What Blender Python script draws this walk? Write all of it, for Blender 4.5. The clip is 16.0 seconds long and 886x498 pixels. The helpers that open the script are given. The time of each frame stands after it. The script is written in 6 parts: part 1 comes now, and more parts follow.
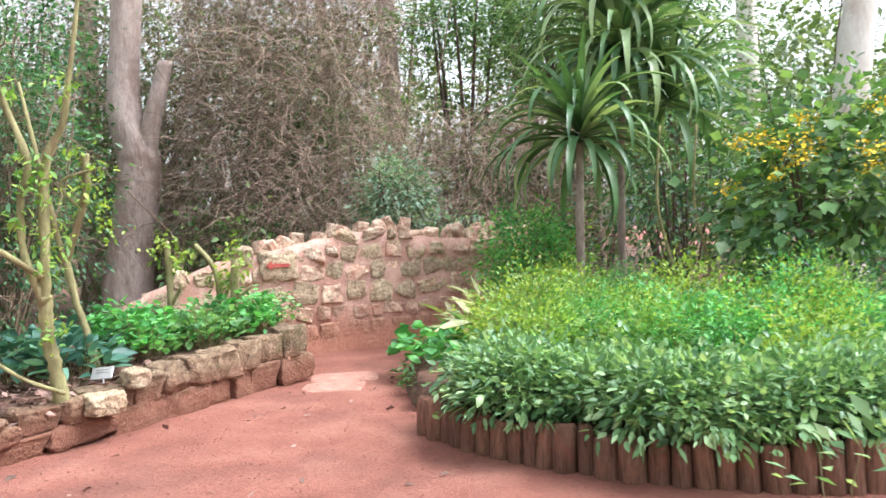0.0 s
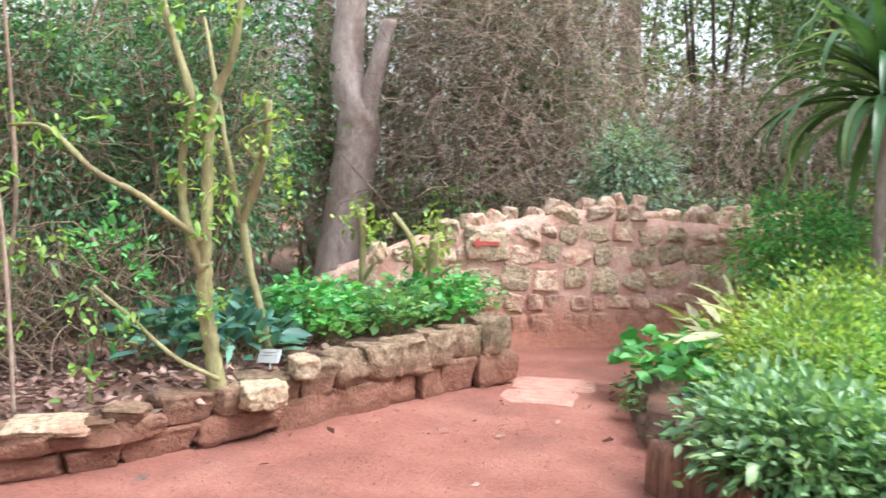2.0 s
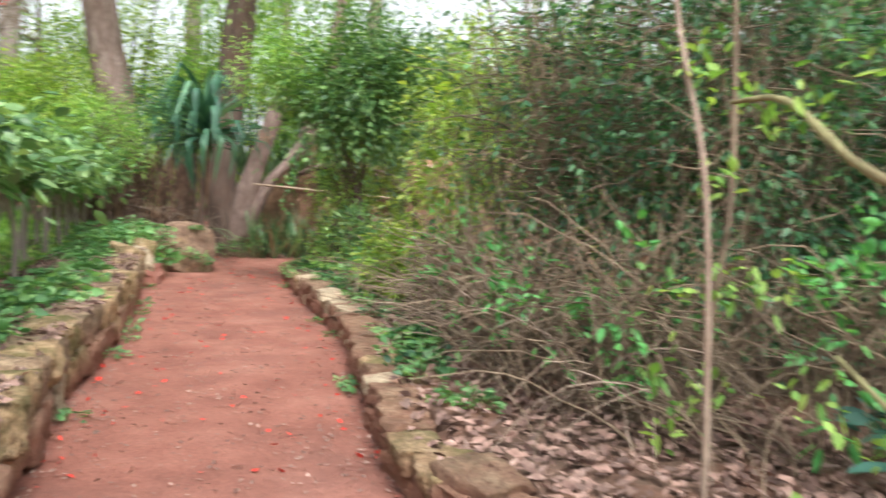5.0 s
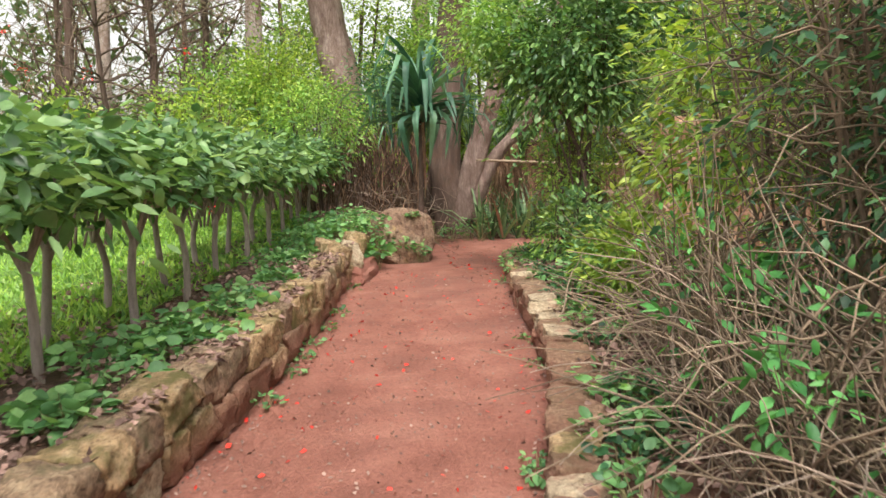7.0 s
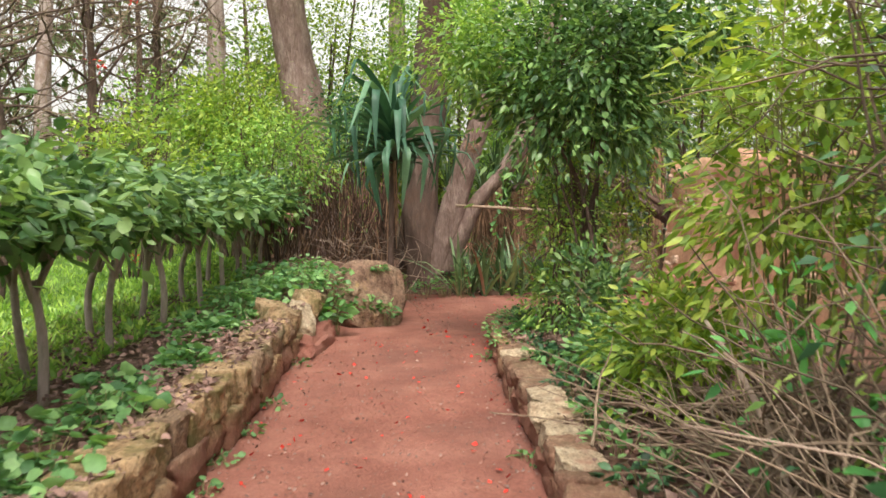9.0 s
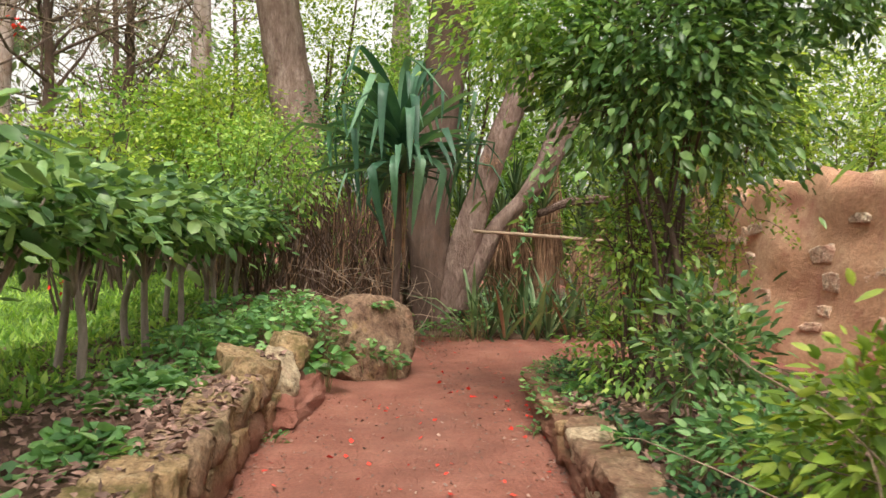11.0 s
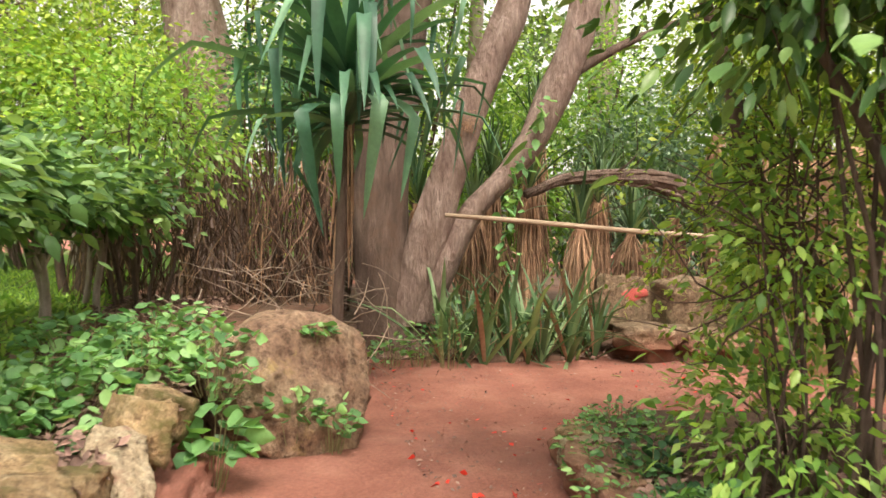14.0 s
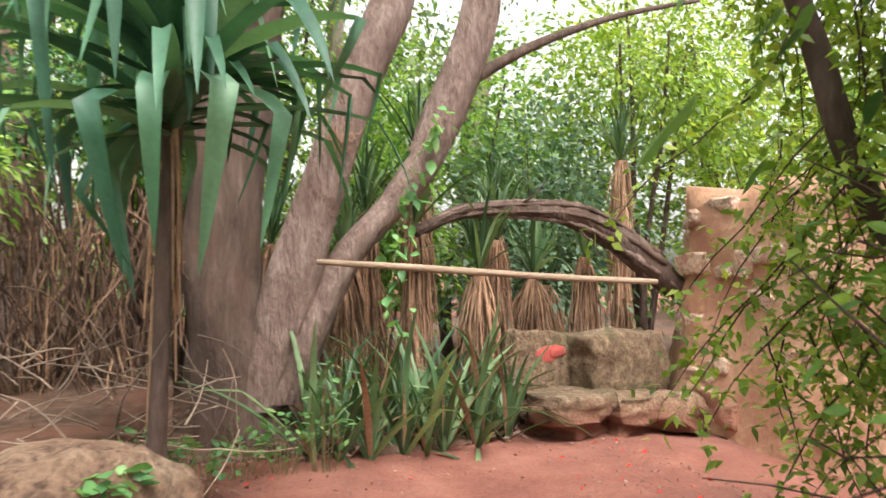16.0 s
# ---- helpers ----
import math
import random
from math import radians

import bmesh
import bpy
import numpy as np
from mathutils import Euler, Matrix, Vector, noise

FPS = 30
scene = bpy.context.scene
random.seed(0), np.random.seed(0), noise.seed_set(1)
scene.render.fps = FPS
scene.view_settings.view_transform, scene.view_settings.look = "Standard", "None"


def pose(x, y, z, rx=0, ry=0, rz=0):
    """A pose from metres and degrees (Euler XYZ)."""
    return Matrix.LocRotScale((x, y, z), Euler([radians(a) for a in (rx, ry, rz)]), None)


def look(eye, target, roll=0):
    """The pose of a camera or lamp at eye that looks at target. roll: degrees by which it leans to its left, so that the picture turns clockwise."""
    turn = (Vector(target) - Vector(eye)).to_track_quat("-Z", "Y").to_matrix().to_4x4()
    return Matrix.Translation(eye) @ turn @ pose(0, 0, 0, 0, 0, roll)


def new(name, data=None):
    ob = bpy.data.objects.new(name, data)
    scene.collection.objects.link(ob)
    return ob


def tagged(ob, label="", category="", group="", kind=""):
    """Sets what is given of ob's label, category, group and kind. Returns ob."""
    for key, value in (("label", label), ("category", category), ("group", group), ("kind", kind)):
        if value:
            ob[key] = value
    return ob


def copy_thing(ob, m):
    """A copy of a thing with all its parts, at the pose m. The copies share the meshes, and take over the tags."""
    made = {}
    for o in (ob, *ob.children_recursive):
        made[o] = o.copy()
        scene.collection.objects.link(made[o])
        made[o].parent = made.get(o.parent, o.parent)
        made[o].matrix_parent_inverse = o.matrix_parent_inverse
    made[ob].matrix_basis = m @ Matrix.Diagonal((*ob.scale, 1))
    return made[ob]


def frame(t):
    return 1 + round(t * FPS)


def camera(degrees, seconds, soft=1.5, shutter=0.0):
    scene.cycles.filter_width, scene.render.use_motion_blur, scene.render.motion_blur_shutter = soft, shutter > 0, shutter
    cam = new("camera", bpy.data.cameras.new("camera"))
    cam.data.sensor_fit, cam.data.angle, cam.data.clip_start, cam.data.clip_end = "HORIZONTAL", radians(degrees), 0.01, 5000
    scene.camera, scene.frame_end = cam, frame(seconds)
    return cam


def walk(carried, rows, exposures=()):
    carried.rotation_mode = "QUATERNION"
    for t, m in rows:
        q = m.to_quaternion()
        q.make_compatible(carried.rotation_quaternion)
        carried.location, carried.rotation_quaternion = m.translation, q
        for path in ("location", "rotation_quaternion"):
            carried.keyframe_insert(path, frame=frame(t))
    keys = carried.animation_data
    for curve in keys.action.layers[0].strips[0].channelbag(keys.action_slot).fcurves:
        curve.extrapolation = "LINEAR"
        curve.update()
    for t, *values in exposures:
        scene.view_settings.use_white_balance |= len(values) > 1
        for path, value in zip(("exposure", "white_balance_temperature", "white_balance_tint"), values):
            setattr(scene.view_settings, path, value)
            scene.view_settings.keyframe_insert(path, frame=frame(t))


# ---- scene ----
cam = camera(59.8, 16.0, shutter=0.4)
EXPOSURE = [(0, 1.53, 5950, 10), (3.5, 1.48, 5800, 7), (5, 1.2, 6200, 6), (8, 1.01, 6800, 10), (9.5, 0.93, 6900, 10), (12, 0.87, 7300, 10), (14, 1.35, 7400, 10), (15, 1.5, 7300, 10), (15.5, 1.43, 6900, 10), (16, 1.44, 6600, 10)]
PATH = [
    (0, (0.046, 0.055, 1.293), (0.012, 2.054, 1.249), -2.1),
    (0.5, (0.041, 0.366, 1.305), (-0.086, 2.36, 1.224), -1.5),
    (1, (-0.021, 0.697, 1.29), (-0.268, 2.679, 1.188), -1.1),
    (1.5, (-0.054, 1.013, 1.285), (-0.461, 2.969, 1.194), -0.2),
    (2, (-0.104, 1.328, 1.268), (-0.703, 3.234, 1.176), 1.1),
    (2.5, (-0.229, 1.568, 1.264), (-0.999, 3.411, 1.17), 1.9),
    (3, (-0.43, 1.832, 1.266), (-1.368, 3.596, 1.179), 2.0),
    (3.5, (-0.615, 2.051, 1.247), (-1.821, 3.644, 1.153), 3.0),
    (4, (-0.837, 2.225, 1.29), (-2.309, 3.575, 1.187), 4.1),
    (4.5, (-1.113, 2.389, 1.292), (-2.771, 3.502, 1.17), 3.5),
    (5, (-1.384, 2.528, 1.29), (-3.215, 3.323, 1.165), 2.9),
    (5.2, (-1.511, 2.603, 1.279), (-3.405, 3.231, 1.15), 3.0),
    (7.3, (-3.092, 3.362, 1.519), (-5.073, 3.506, 1.287), -1.1),
    (7.5, (-3.249, 3.372, 1.516), (-5.232, 3.514, 1.303), -1.0),
    (8, (-3.711, 3.389, 1.516), (-5.698, 3.547, 1.345), -1.1),
    (8.5, (-4.164, 3.446, 1.499), (-6.148, 3.642, 1.331), -0.8),
    (9, (-4.615, 3.489, 1.509), (-6.598, 3.713, 1.381), 0.2),
    (9.5, (-5.093, 3.494, 1.477), (-7.077, 3.736, 1.407), 0.8),
    (9.7, (-5.294, 3.485, 1.495), (-7.278, 3.73, 1.445), 0.8),
    (11.8, (-7.316, 3.372, 1.28), (-9.3, 3.625, 1.252), 1.5),
    (12, (-7.505, 3.359, 1.293), (-9.486, 3.628, 1.265), 1.8),
    (12.5, (-7.968, 3.369, 1.278), (-9.941, 3.692, 1.268), 1.6),
    (13, (-8.43, 3.421, 1.31), (-10.391, 3.812, 1.293), 1.0),
    (13.5, (-8.876, 3.487, 1.286), (-10.838, 3.877, 1.239), 1.2),
    (14, (-9.331, 3.521, 1.291), (-11.287, 3.938, 1.24), 1.6),
    (14.5, (-9.802, 3.561, 1.334), (-11.73, 4.092, 1.297), 0.9),
    (15, (-10.264, 3.622, 1.32), (-12.164, 4.245, 1.325), 0.1),
    (15.5, (-10.699, 3.677, 1.318), (-12.577, 4.361, 1.401), 0.2),
    (16, (-11.17, 3.727, 1.401), (-13.003, 4.524, 1.445), 0.5),
]
walk(cam, [(t, look(eye, target, roll)) for t, eye, target, roll in PATH], EXPOSURE)

# ---------------------------------------------------------------- light
world = bpy.data.worlds.new("sky")
scene.world = world
world.use_nodes = True
wn, wl = world.node_tree.nodes, world.node_tree.links
sky = wn.new("ShaderNodeTexSky")
sky.sky_type, sky.sun_disc = "NISHITA", False
sky.sun_elevation, sky.sun_rotation = radians(58), radians(92)
sky.air_density, sky.dust_density, sky.ozone_density = 1.5, 4.0, 1.0
overcast = wn.new("ShaderNodeHueSaturation")
overcast.inputs["Saturation"].default_value = 0.12
wl.new(sky.outputs[0], overcast.inputs["Color"])
wl.new(overcast.outputs[0], wn["Background"].inputs["Color"])
wn["Background"].inputs["Strength"].default_value = 0.15
sun = new("sun", bpy.data.lights.new("sun", "SUN"))
sun.data.energy, sun.data.angle, sun.data.color = 1.5, radians(25), (1.0, 0.95, 0.88)
sun.matrix_world = look((0, 0, 30), (-12.5, 0.4, 10.0))


# ---------------------------------------------------------------- materials
def ramp(nt, fac, stops):
    node = nt.nodes.new("ShaderNodeValToRGB")
    el = node.color_ramp.elements
    while len(el) < len(stops):
        el.new(0.5)
    for e, (p, c) in zip(el, stops):
        e.position, e.color = p, (*c, 1)
    nt.links.new(fac, node.inputs[0])
    return node.outputs[0]


def noise_tex(nt, scale, detail=6, rough=0.6, coord="Object", stretch=None):
    src = nt.nodes.new("ShaderNodeNewGeometry").outputs["Position"] if coord == "World" else nt.nodes.new("ShaderNodeTexCoord").outputs[coord]
    if stretch:
        mp = nt.nodes.new("ShaderNodeMapping")
        mp.inputs["Scale"].default_value = stretch
        nt.links.new(src, mp.inputs[0])
        src = mp.outputs[0]
    n = nt.nodes.new("ShaderNodeTexNoise")
    n.inputs["Scale"].default_value, n.inputs["Detail"].default_value, n.inputs["Roughness"].default_value = scale, detail, rough
    nt.links.new(src, n.inputs["Vector"])
    return n.outputs["Fac"]


def mixed(nt, kind, fac, a, b):
    m = nt.nodes.new("ShaderNodeMix")
    m.data_type, m.blend_type = "RGBA", kind
    for sock, v in ((m.inputs[0], fac), (m.inputs[6], a), (m.inputs[7], b)):
        if isinstance(v, (int, float)):
            sock.default_value = v
        elif isinstance(v, tuple):
            sock.default_value = (*v, 1)
        else:
            nt.links.new(v, sock)
    return m.outputs[2]


def surface(name, stops, scale, rough=0.9, bump=0.3, fine=30.0, stain=None, stain_scale=1.2, stain_at=(0.5, 0.68), vary=None,
            amount=0.25, coord="Object", stretch=None, spec=0.3, depth=0.02, splash=None, mottle=0.55):
    """A rough natural surface: mottled colour, fine grain, optional stains and variation by object or island."""
    m = bpy.data.materials.new(name)
    m.use_nodes = True
    nt = m.node_tree
    bsdf = nt.nodes["Principled BSDF"]
    big = noise_tex(nt, scale, 5, 0.6, coord, stretch)
    grain = noise_tex(nt, fine, 8, 0.7, coord, stretch)
    col = ramp(nt, big, stops)
    col = mixed(nt, "OVERLAY", mottle, col, ramp(nt, grain, [(0.3, (0.28, 0.28, 0.28)), (0.7, (0.72, 0.72, 0.72))]))
    if mottle > 0.6:
        pits = noise_tex(nt, fine * 0.55, 10, 0.75, coord)
        col = mixed(nt, "MULTIPLY", 0.85, col, ramp(nt, pits, [(0.36, (0.3, 0.27, 0.25)), (0.5, (1, 1, 1)), (0.68, (1.3, 1.27, 1.2))]))
    if stain:
        f = noise_tex(nt, stain_scale, 6, 0.65, coord)
        col = mixed(nt, "MIX", ramp(nt, f, [(stain_at[0], (0, 0, 0)), (stain_at[1], (1, 1, 1))]), col, stain)
    if vary:
        node = nt.nodes.new("ShaderNodeObjectInfo" if vary == "object" else "ShaderNodeNewGeometry")
        r = node.outputs["Random" if vary == "object" else "Random Per Island"]
        lo, hi = 1 - amount, 1 + amount
        col = mixed(nt, "MULTIPLY", 1.0, col, ramp(nt, r, [(0, (lo, lo, lo * 0.97)), (0.5, (1, 0.98, 0.95)), (1, (hi, hi * 0.97, hi * 0.92))]))
    if splash:
        soil, reach = splash
        sep = nt.nodes.new("ShaderNodeSeparateXYZ")
        nt.links.new(nt.nodes.new("ShaderNodeNewGeometry").outputs["Position"], sep.inputs[0])
        ragged = nt.nodes.new("ShaderNodeMath")
        ragged.operation = "MULTIPLY_ADD"
        nt.links.new(noise_tex(nt, 5, 6, 0.7, "World"), ragged.inputs[0])
        ragged.inputs[1].default_value = -0.9 * reach
        nt.links.new(sep.outputs["Z"], ragged.inputs[2])
        f = ramp(nt, ragged.outputs[0], [(0.0, (0.85, 0.85, 0.85)), (reach * 0.7, (0, 0, 0))])
        col = mixed(nt, "MIX", f, col, mixed(nt, "MULTIPLY", 0.6, soil, ramp(nt, grain, [(0.3, (0.5, 0.5, 0.5)), (0.7, (1, 1, 1))])))
    nt.links.new(col, bsdf.inputs["Base Color"])
    bsdf.inputs["Roughness"].default_value = rough
    bsdf.inputs["Specular IOR Level"].default_value = spec
    add = nt.nodes.new("ShaderNodeMath")
    add.operation = "MULTIPLY_ADD"
    nt.links.new(big, add.inputs[0])
    add.inputs[1].default_value = 1.5
    nt.links.new(grain, add.inputs[2])
    bp = nt.nodes.new("ShaderNodeBump")
    bp.inputs["Strength"].default_value, bp.inputs["Distance"].default_value = bump, depth
    nt.links.new(add.outputs[0], bp.inputs["Height"])
    nt.links.new(bp.outputs[0], bsdf.inputs["Normal"])
    return m


def leafy(name, dark, mid, light, rough=0.42, through_light=0.35, vary="Random Per Island", spec=0.45):
    """A leaf: colour by leaf and by patch, gloss, light let through."""
    m = bpy.data.materials.new(name)
    m.use_nodes = True
    nt = m.node_tree
    bsdf = nt.nodes["Principled BSDF"]
    if vary == "object":
        r = nt.nodes.new("ShaderNodeObjectInfo").outputs["Random"]
    else:
        r = nt.nodes.new("ShaderNodeNewGeometry").outputs["Random Per Island"]
    col = ramp(nt, r, [(0.0, dark), (0.55, mid), (1.0, light)])
    patch = noise_tex(nt, 2.2, 3, 0.6)
    col = mixed(nt, "MULTIPLY", 1.0, col, ramp(nt, patch, [(0.3, (0.78, 0.78, 0.82)), (0.7, (1.75, 1.65, 1.6))]))
    vein = noise_tex(nt, 45, 4, 0.6)
    col = mixed(nt, "OVERLAY", 0.35, col, ramp(nt, vein, [(0.3, (0.35, 0.35, 0.35)), (0.7, (0.65, 0.65, 0.65))]))
    # saturation lowered slightly over the whole leaf colour
    muted = nt.nodes.new("ShaderNodeHueSaturation")
    muted.inputs["Saturation"].default_value = 0.93
    nt.links.new(col, muted.inputs["Color"])
    col = muted.outputs[0]
    nt.links.new(col, bsdf.inputs["Base Color"])
    bsdf.inputs["Roughness"].default_value = rough
    bsdf.inputs["Specular IOR Level"].default_value = spec
    tr = nt.nodes.new("ShaderNodeBsdfTranslucent")
    nt.links.new(mixed(nt, "MULTIPLY", 1.0, col, (1.4, 1.35, 0.65)), tr.inputs["Color"])
    mx = nt.nodes.new("ShaderNodeMixShader")
    mx.inputs[0].default_value = through_light
    nt.links.new(bsdf.outputs[0], mx.inputs[1])
    nt.links.new(tr.outputs[0], mx.inputs[2])
    nt.links.new(mx.outputs[0], nt.nodes["Material Output"].inputs["Surface"])
    return m


EARTH = surface("red_earth", [(0.3, (0.215, 0.082, 0.06)), (0.5, (0.29, 0.116, 0.085)), (0.72, (0.37, 0.166, 0.126))], 1.9, 0.95, 1.0, 38,
                stain=(0.185, 0.082, 0.063), stain_scale=0.9, stain_at=(0.48, 0.75), depth=0.02)
HUMUS = surface("leaf_mould", [(0.3, (0.06, 0.035, 0.025)), (0.55, (0.14, 0.085, 0.06)), (0.75, (0.25, 0.15, 0.115))], 9, 0.95, 0.7, 40,
                stain=(0.2, 0.09, 0.06), stain_scale=0.8, depth=0.02)
GRASS_SOIL = surface("grassy_soil", [(0.3, (0.07, 0.13, 0.025)), (0.6, (0.14, 0.26, 0.045)), (0.8, (0.2, 0.29, 0.07))], 7, 0.95, 0.6, 60)
STONE = surface("brown_sandstone", [(0.28, (0.15, 0.1, 0.068)), (0.5, (0.27, 0.185, 0.125)), (0.72, (0.42, 0.32, 0.22))], 11, 0.94, 1.0, 55,
                stain=(0.13, 0.115, 0.06), stain_scale=4.5, stain_at=(0.52, 0.68), vary="object", amount=0.22, depth=0.025, coord="World", splash=((0.30, 0.125, 0.085), 0.3), mottle=0.8)
PALE_STONE = surface("pale_limestone", [(0.25, (0.34, 0.235, 0.16)), (0.5, (0.51, 0.4, 0.285)), (0.72, (0.65, 0.55, 0.41))], 12, 0.92, 1.0, 50,
                     stain=(0.42, 0.23, 0.165), stain_scale=6, stain_at=(0.54, 0.7), vary="object", amount=0.15, depth=0.025, coord="World", mottle=0.8)
YELLOW_STONE = surface("yellow_limestone", [(0.3, (0.27, 0.17, 0.095)), (0.55, (0.43, 0.30, 0.18)), (0.78, (0.58, 0.46, 0.31))], 10, 0.92, 1.0, 50,
                       stain=(0.15, 0.13, 0.05), stain_scale=4.0, stain_at=(0.47, 0.62), vary="object", amount=0.18, depth=0.025, coord="World", splash=((0.30, 0.125, 0.085), 0.2), mottle=0.8)
PINK_STONE = surface("pink_limestone", [(0.28, (0.54, 0.34, 0.26)), (0.5, (0.7, 0.52, 0.41)), (0.75, (0.8, 0.68, 0.55))], 10, 0.92, 1.0, 45,
                     stain=(0.5, 0.27, 0.205), stain_scale=6, stain_at=(0.48, 0.66), vary="object", amount=0.16, depth=0.025, coord="World", splash=((0.46, 0.2, 0.13), 0.5), mottle=0.8)
MORTAR = surface("pink_lime_mortar", [(0.3, (0.47, 0.26, 0.2)), (0.55, (0.6, 0.375, 0.305)), (0.75, (0.68, 0.47, 0.39))], 5, 0.95, 0.6, 25,
                 stain=(0.5, 0.24, 0.17), stain_scale=1.6, depth=0.03, splash=((0.42, 0.17, 0.11), 0.45))
DARK_MORTAR = surface("earth_mortar", [(0.3, (0.10, 0.055, 0.04)), (0.6, (0.20, 0.11, 0.08)), (0.8, (0.3, 0.17, 0.12))], 5, 0.95, 0.9, 25, depth=0.03)
ROCK = surface("boulder_rock", [(0.28, (0.17, 0.095, 0.065)), (0.5, (0.28, 0.175, 0.12)), (0.75, (0.38, 0.28, 0.195))], 3.2, 0.92, 1.0, 26,
               stain=(0.45, 0.32, 0.12), stain_scale=2.0, stain_at=(0.6, 0.72), depth=0.04, mottle=0.75)
ADOBE = surface("orange_earth_render", [(0.3, (0.41, 0.21, 0.125)), (0.55, (0.55, 0.33, 0.215)), (0.8, (0.63, 0.44, 0.31))], 1.6, 0.95, 0.8, 18,
                stain=(0.42, 0.2, 0.14), stain_scale=2.4, depth=0.03)
LOG = surface("weathered_log", [(0.3, (0.12, 0.06, 0.042)), (0.55, (0.24, 0.13, 0.09)), (0.8, (0.36, 0.22, 0.15))], 7, 0.9, 0.8, 34,
              stain=(0.30, 0.13, 0.09), stain_scale=3, vary="object", amount=0.25, stretch=(1, 1, 0.3))
BARK = surface("grey_brown_bark", [(0.3, (0.065, 0.042, 0.033)), (0.55, (0.13, 0.087, 0.07)), (0.8, (0.23, 0.165, 0.135))], 5, 0.9, 1.0, 22,
               stain=(0.12, 0.07, 0.05), stain_scale=2.2, stretch=(1.6, 1.6, 0.45), depth=0.03)
GREY_BARK = surface("smooth_grey_bark", [(0.3, (0.22, 0.165, 0.14)), (0.55, (0.36, 0.29, 0.26)), (0.8, (0.48, 0.42, 0.38))], 4, 0.85, 0.7, 25,
                    stain=(0.18, 0.11, 0.08), stain_scale=2, stretch=(1.5, 1.5, 0.4), depth=0.02)
WHITE_BARK = surface("white_eucalyptus_bark", [(0.3, (0.60, 0.54, 0.48)), (0.6, (0.75, 0.71, 0.66)), (0.8, (0.82, 0.8, 0.77))], 3, 0.75, 0.3, 20,
                     stain=(0.5, 0.42, 0.36), stain_scale=1.6, stretch=(1, 1, 0.3))
GREEN_STEM = surface("yellow_green_bark", [(0.3, (0.15, 0.13, 0.06)), (0.55, (0.28, 0.255, 0.12)), (0.8, (0.42, 0.38, 0.2))], 9, 0.7, 0.5, 40,
                     stain=(0.2, 0.14, 0.08), stain_scale=4, stretch=(1, 1, 0.4))
TWIG = surface("dry_twigs", [(0.3, (0.19, 0.135, 0.11)), (0.55, (0.34, 0.26, 0.21)), (0.8, (0.5, 0.41, 0.34))], 6, 0.9, 0.3, 30,
               vary="island", amount=0.45)
BRAMBLE = surface("brown_bramble_stems", [(0.3, (0.11, 0.08, 0.058)), (0.55, (0.22, 0.165, 0.12)), (0.8, (0.36, 0.29, 0.21))], 6, 0.9, 0.3, 30, vary="island", amount=0.45)
PALE_BARK = surface("pale_pink_grey_bark", [(0.3, (0.34, 0.25, 0.22)), (0.55, (0.5, 0.4, 0.36)), (0.8, (0.62, 0.53, 0.48))], 4, 0.88, 0.9, 20, stain=(0.24, 0.16, 0.13), stain_scale=2.2, stain_at=(0.5, 0.72), stretch=(1.5, 1.5, 0.5), depth=0.04)
POLE = surface("pale_peeled_pole", [(0.3, (0.22, 0.15, 0.105)), (0.6, (0.35, 0.26, 0.185)), (0.8, (0.46, 0.37, 0.28))], 5, 0.75, 0.4, 40, stretch=(4, 0.3, 4))
DEAD_LEAF = surface("dead_strap_leaves", [(0.3, (0.20, 0.11, 0.07)), (0.55, (0.36, 0.22, 0.145)), (0.8, (0.5, 0.35, 0.24))], 5, 0.9, 0.4, 30,
                    vary="island", amount=0.4)
# darker brown version of the dead strap leaves
DARK_THATCH = surface("dark_brown_thatch", [(0.3, (0.07, 0.042, 0.03)), (0.55, (0.15, 0.09, 0.065)), (0.8, (0.26, 0.17, 0.12))], 5, 0.9, 0.4, 30, vary="island", amount=0.5)
LITTER = surface("dry_leaf_litter", [(0.3, (0.14, 0.08, 0.068)), (0.55, (0.26, 0.165, 0.14)), (0.8, (0.44, 0.32, 0.28))], 12, 0.9, 0.3, 40,
                 vary="island", amount=0.5)
RED_PETAL = surface("red_petals", [(0.3, (0.6, 0.03, 0.02)), (0.7, (0.75, 0.06, 0.04))], 9, 0.6, 0.1, 40, vary="island", amount=0.25)
YELLOW_PETAL = surface("yellow_flowers", [(0.3, (0.7, 0.45, 0.02)), (0.7, (0.85, 0.65, 0.05))], 9, 0.7, 0.1, 40, vary="island", amount=0.25)
RED_PAINT = surface("faded_red_paint", [(0.3, (0.36, 0.06, 0.05)), (0.7, (0.5, 0.12, 0.1))], 14, 0.8, 0.4, 40)
PINK_BARK = surface("pinkish_brown_bark", [(0.3, (0.16, 0.1, 0.082)), (0.55, (0.27, 0.19, 0.162)), (0.8, (0.42, 0.33, 0.29))], 5, 0.88, 1.0, 20,
                    stain=(0.17, 0.11, 0.085), stain_scale=2.6, stain_at=(0.52, 0.7), stretch=(1.5, 1.5, 0.5), depth=0.04)
LABEL_METAL = surface("white_label_plate", [(0.3, (0.5, 0.5, 0.5)), (0.7, (0.68, 0.68, 0.68))], 9, 0.5, 0.1, 40)
SLAB = surface("pale_pink_slab", [(0.3, (0.3, 0.14, 0.105)), (0.6, (0.41, 0.225, 0.175)), (0.8, (0.48, 0.31, 0.25))], 4, 0.85, 0.3, 30)

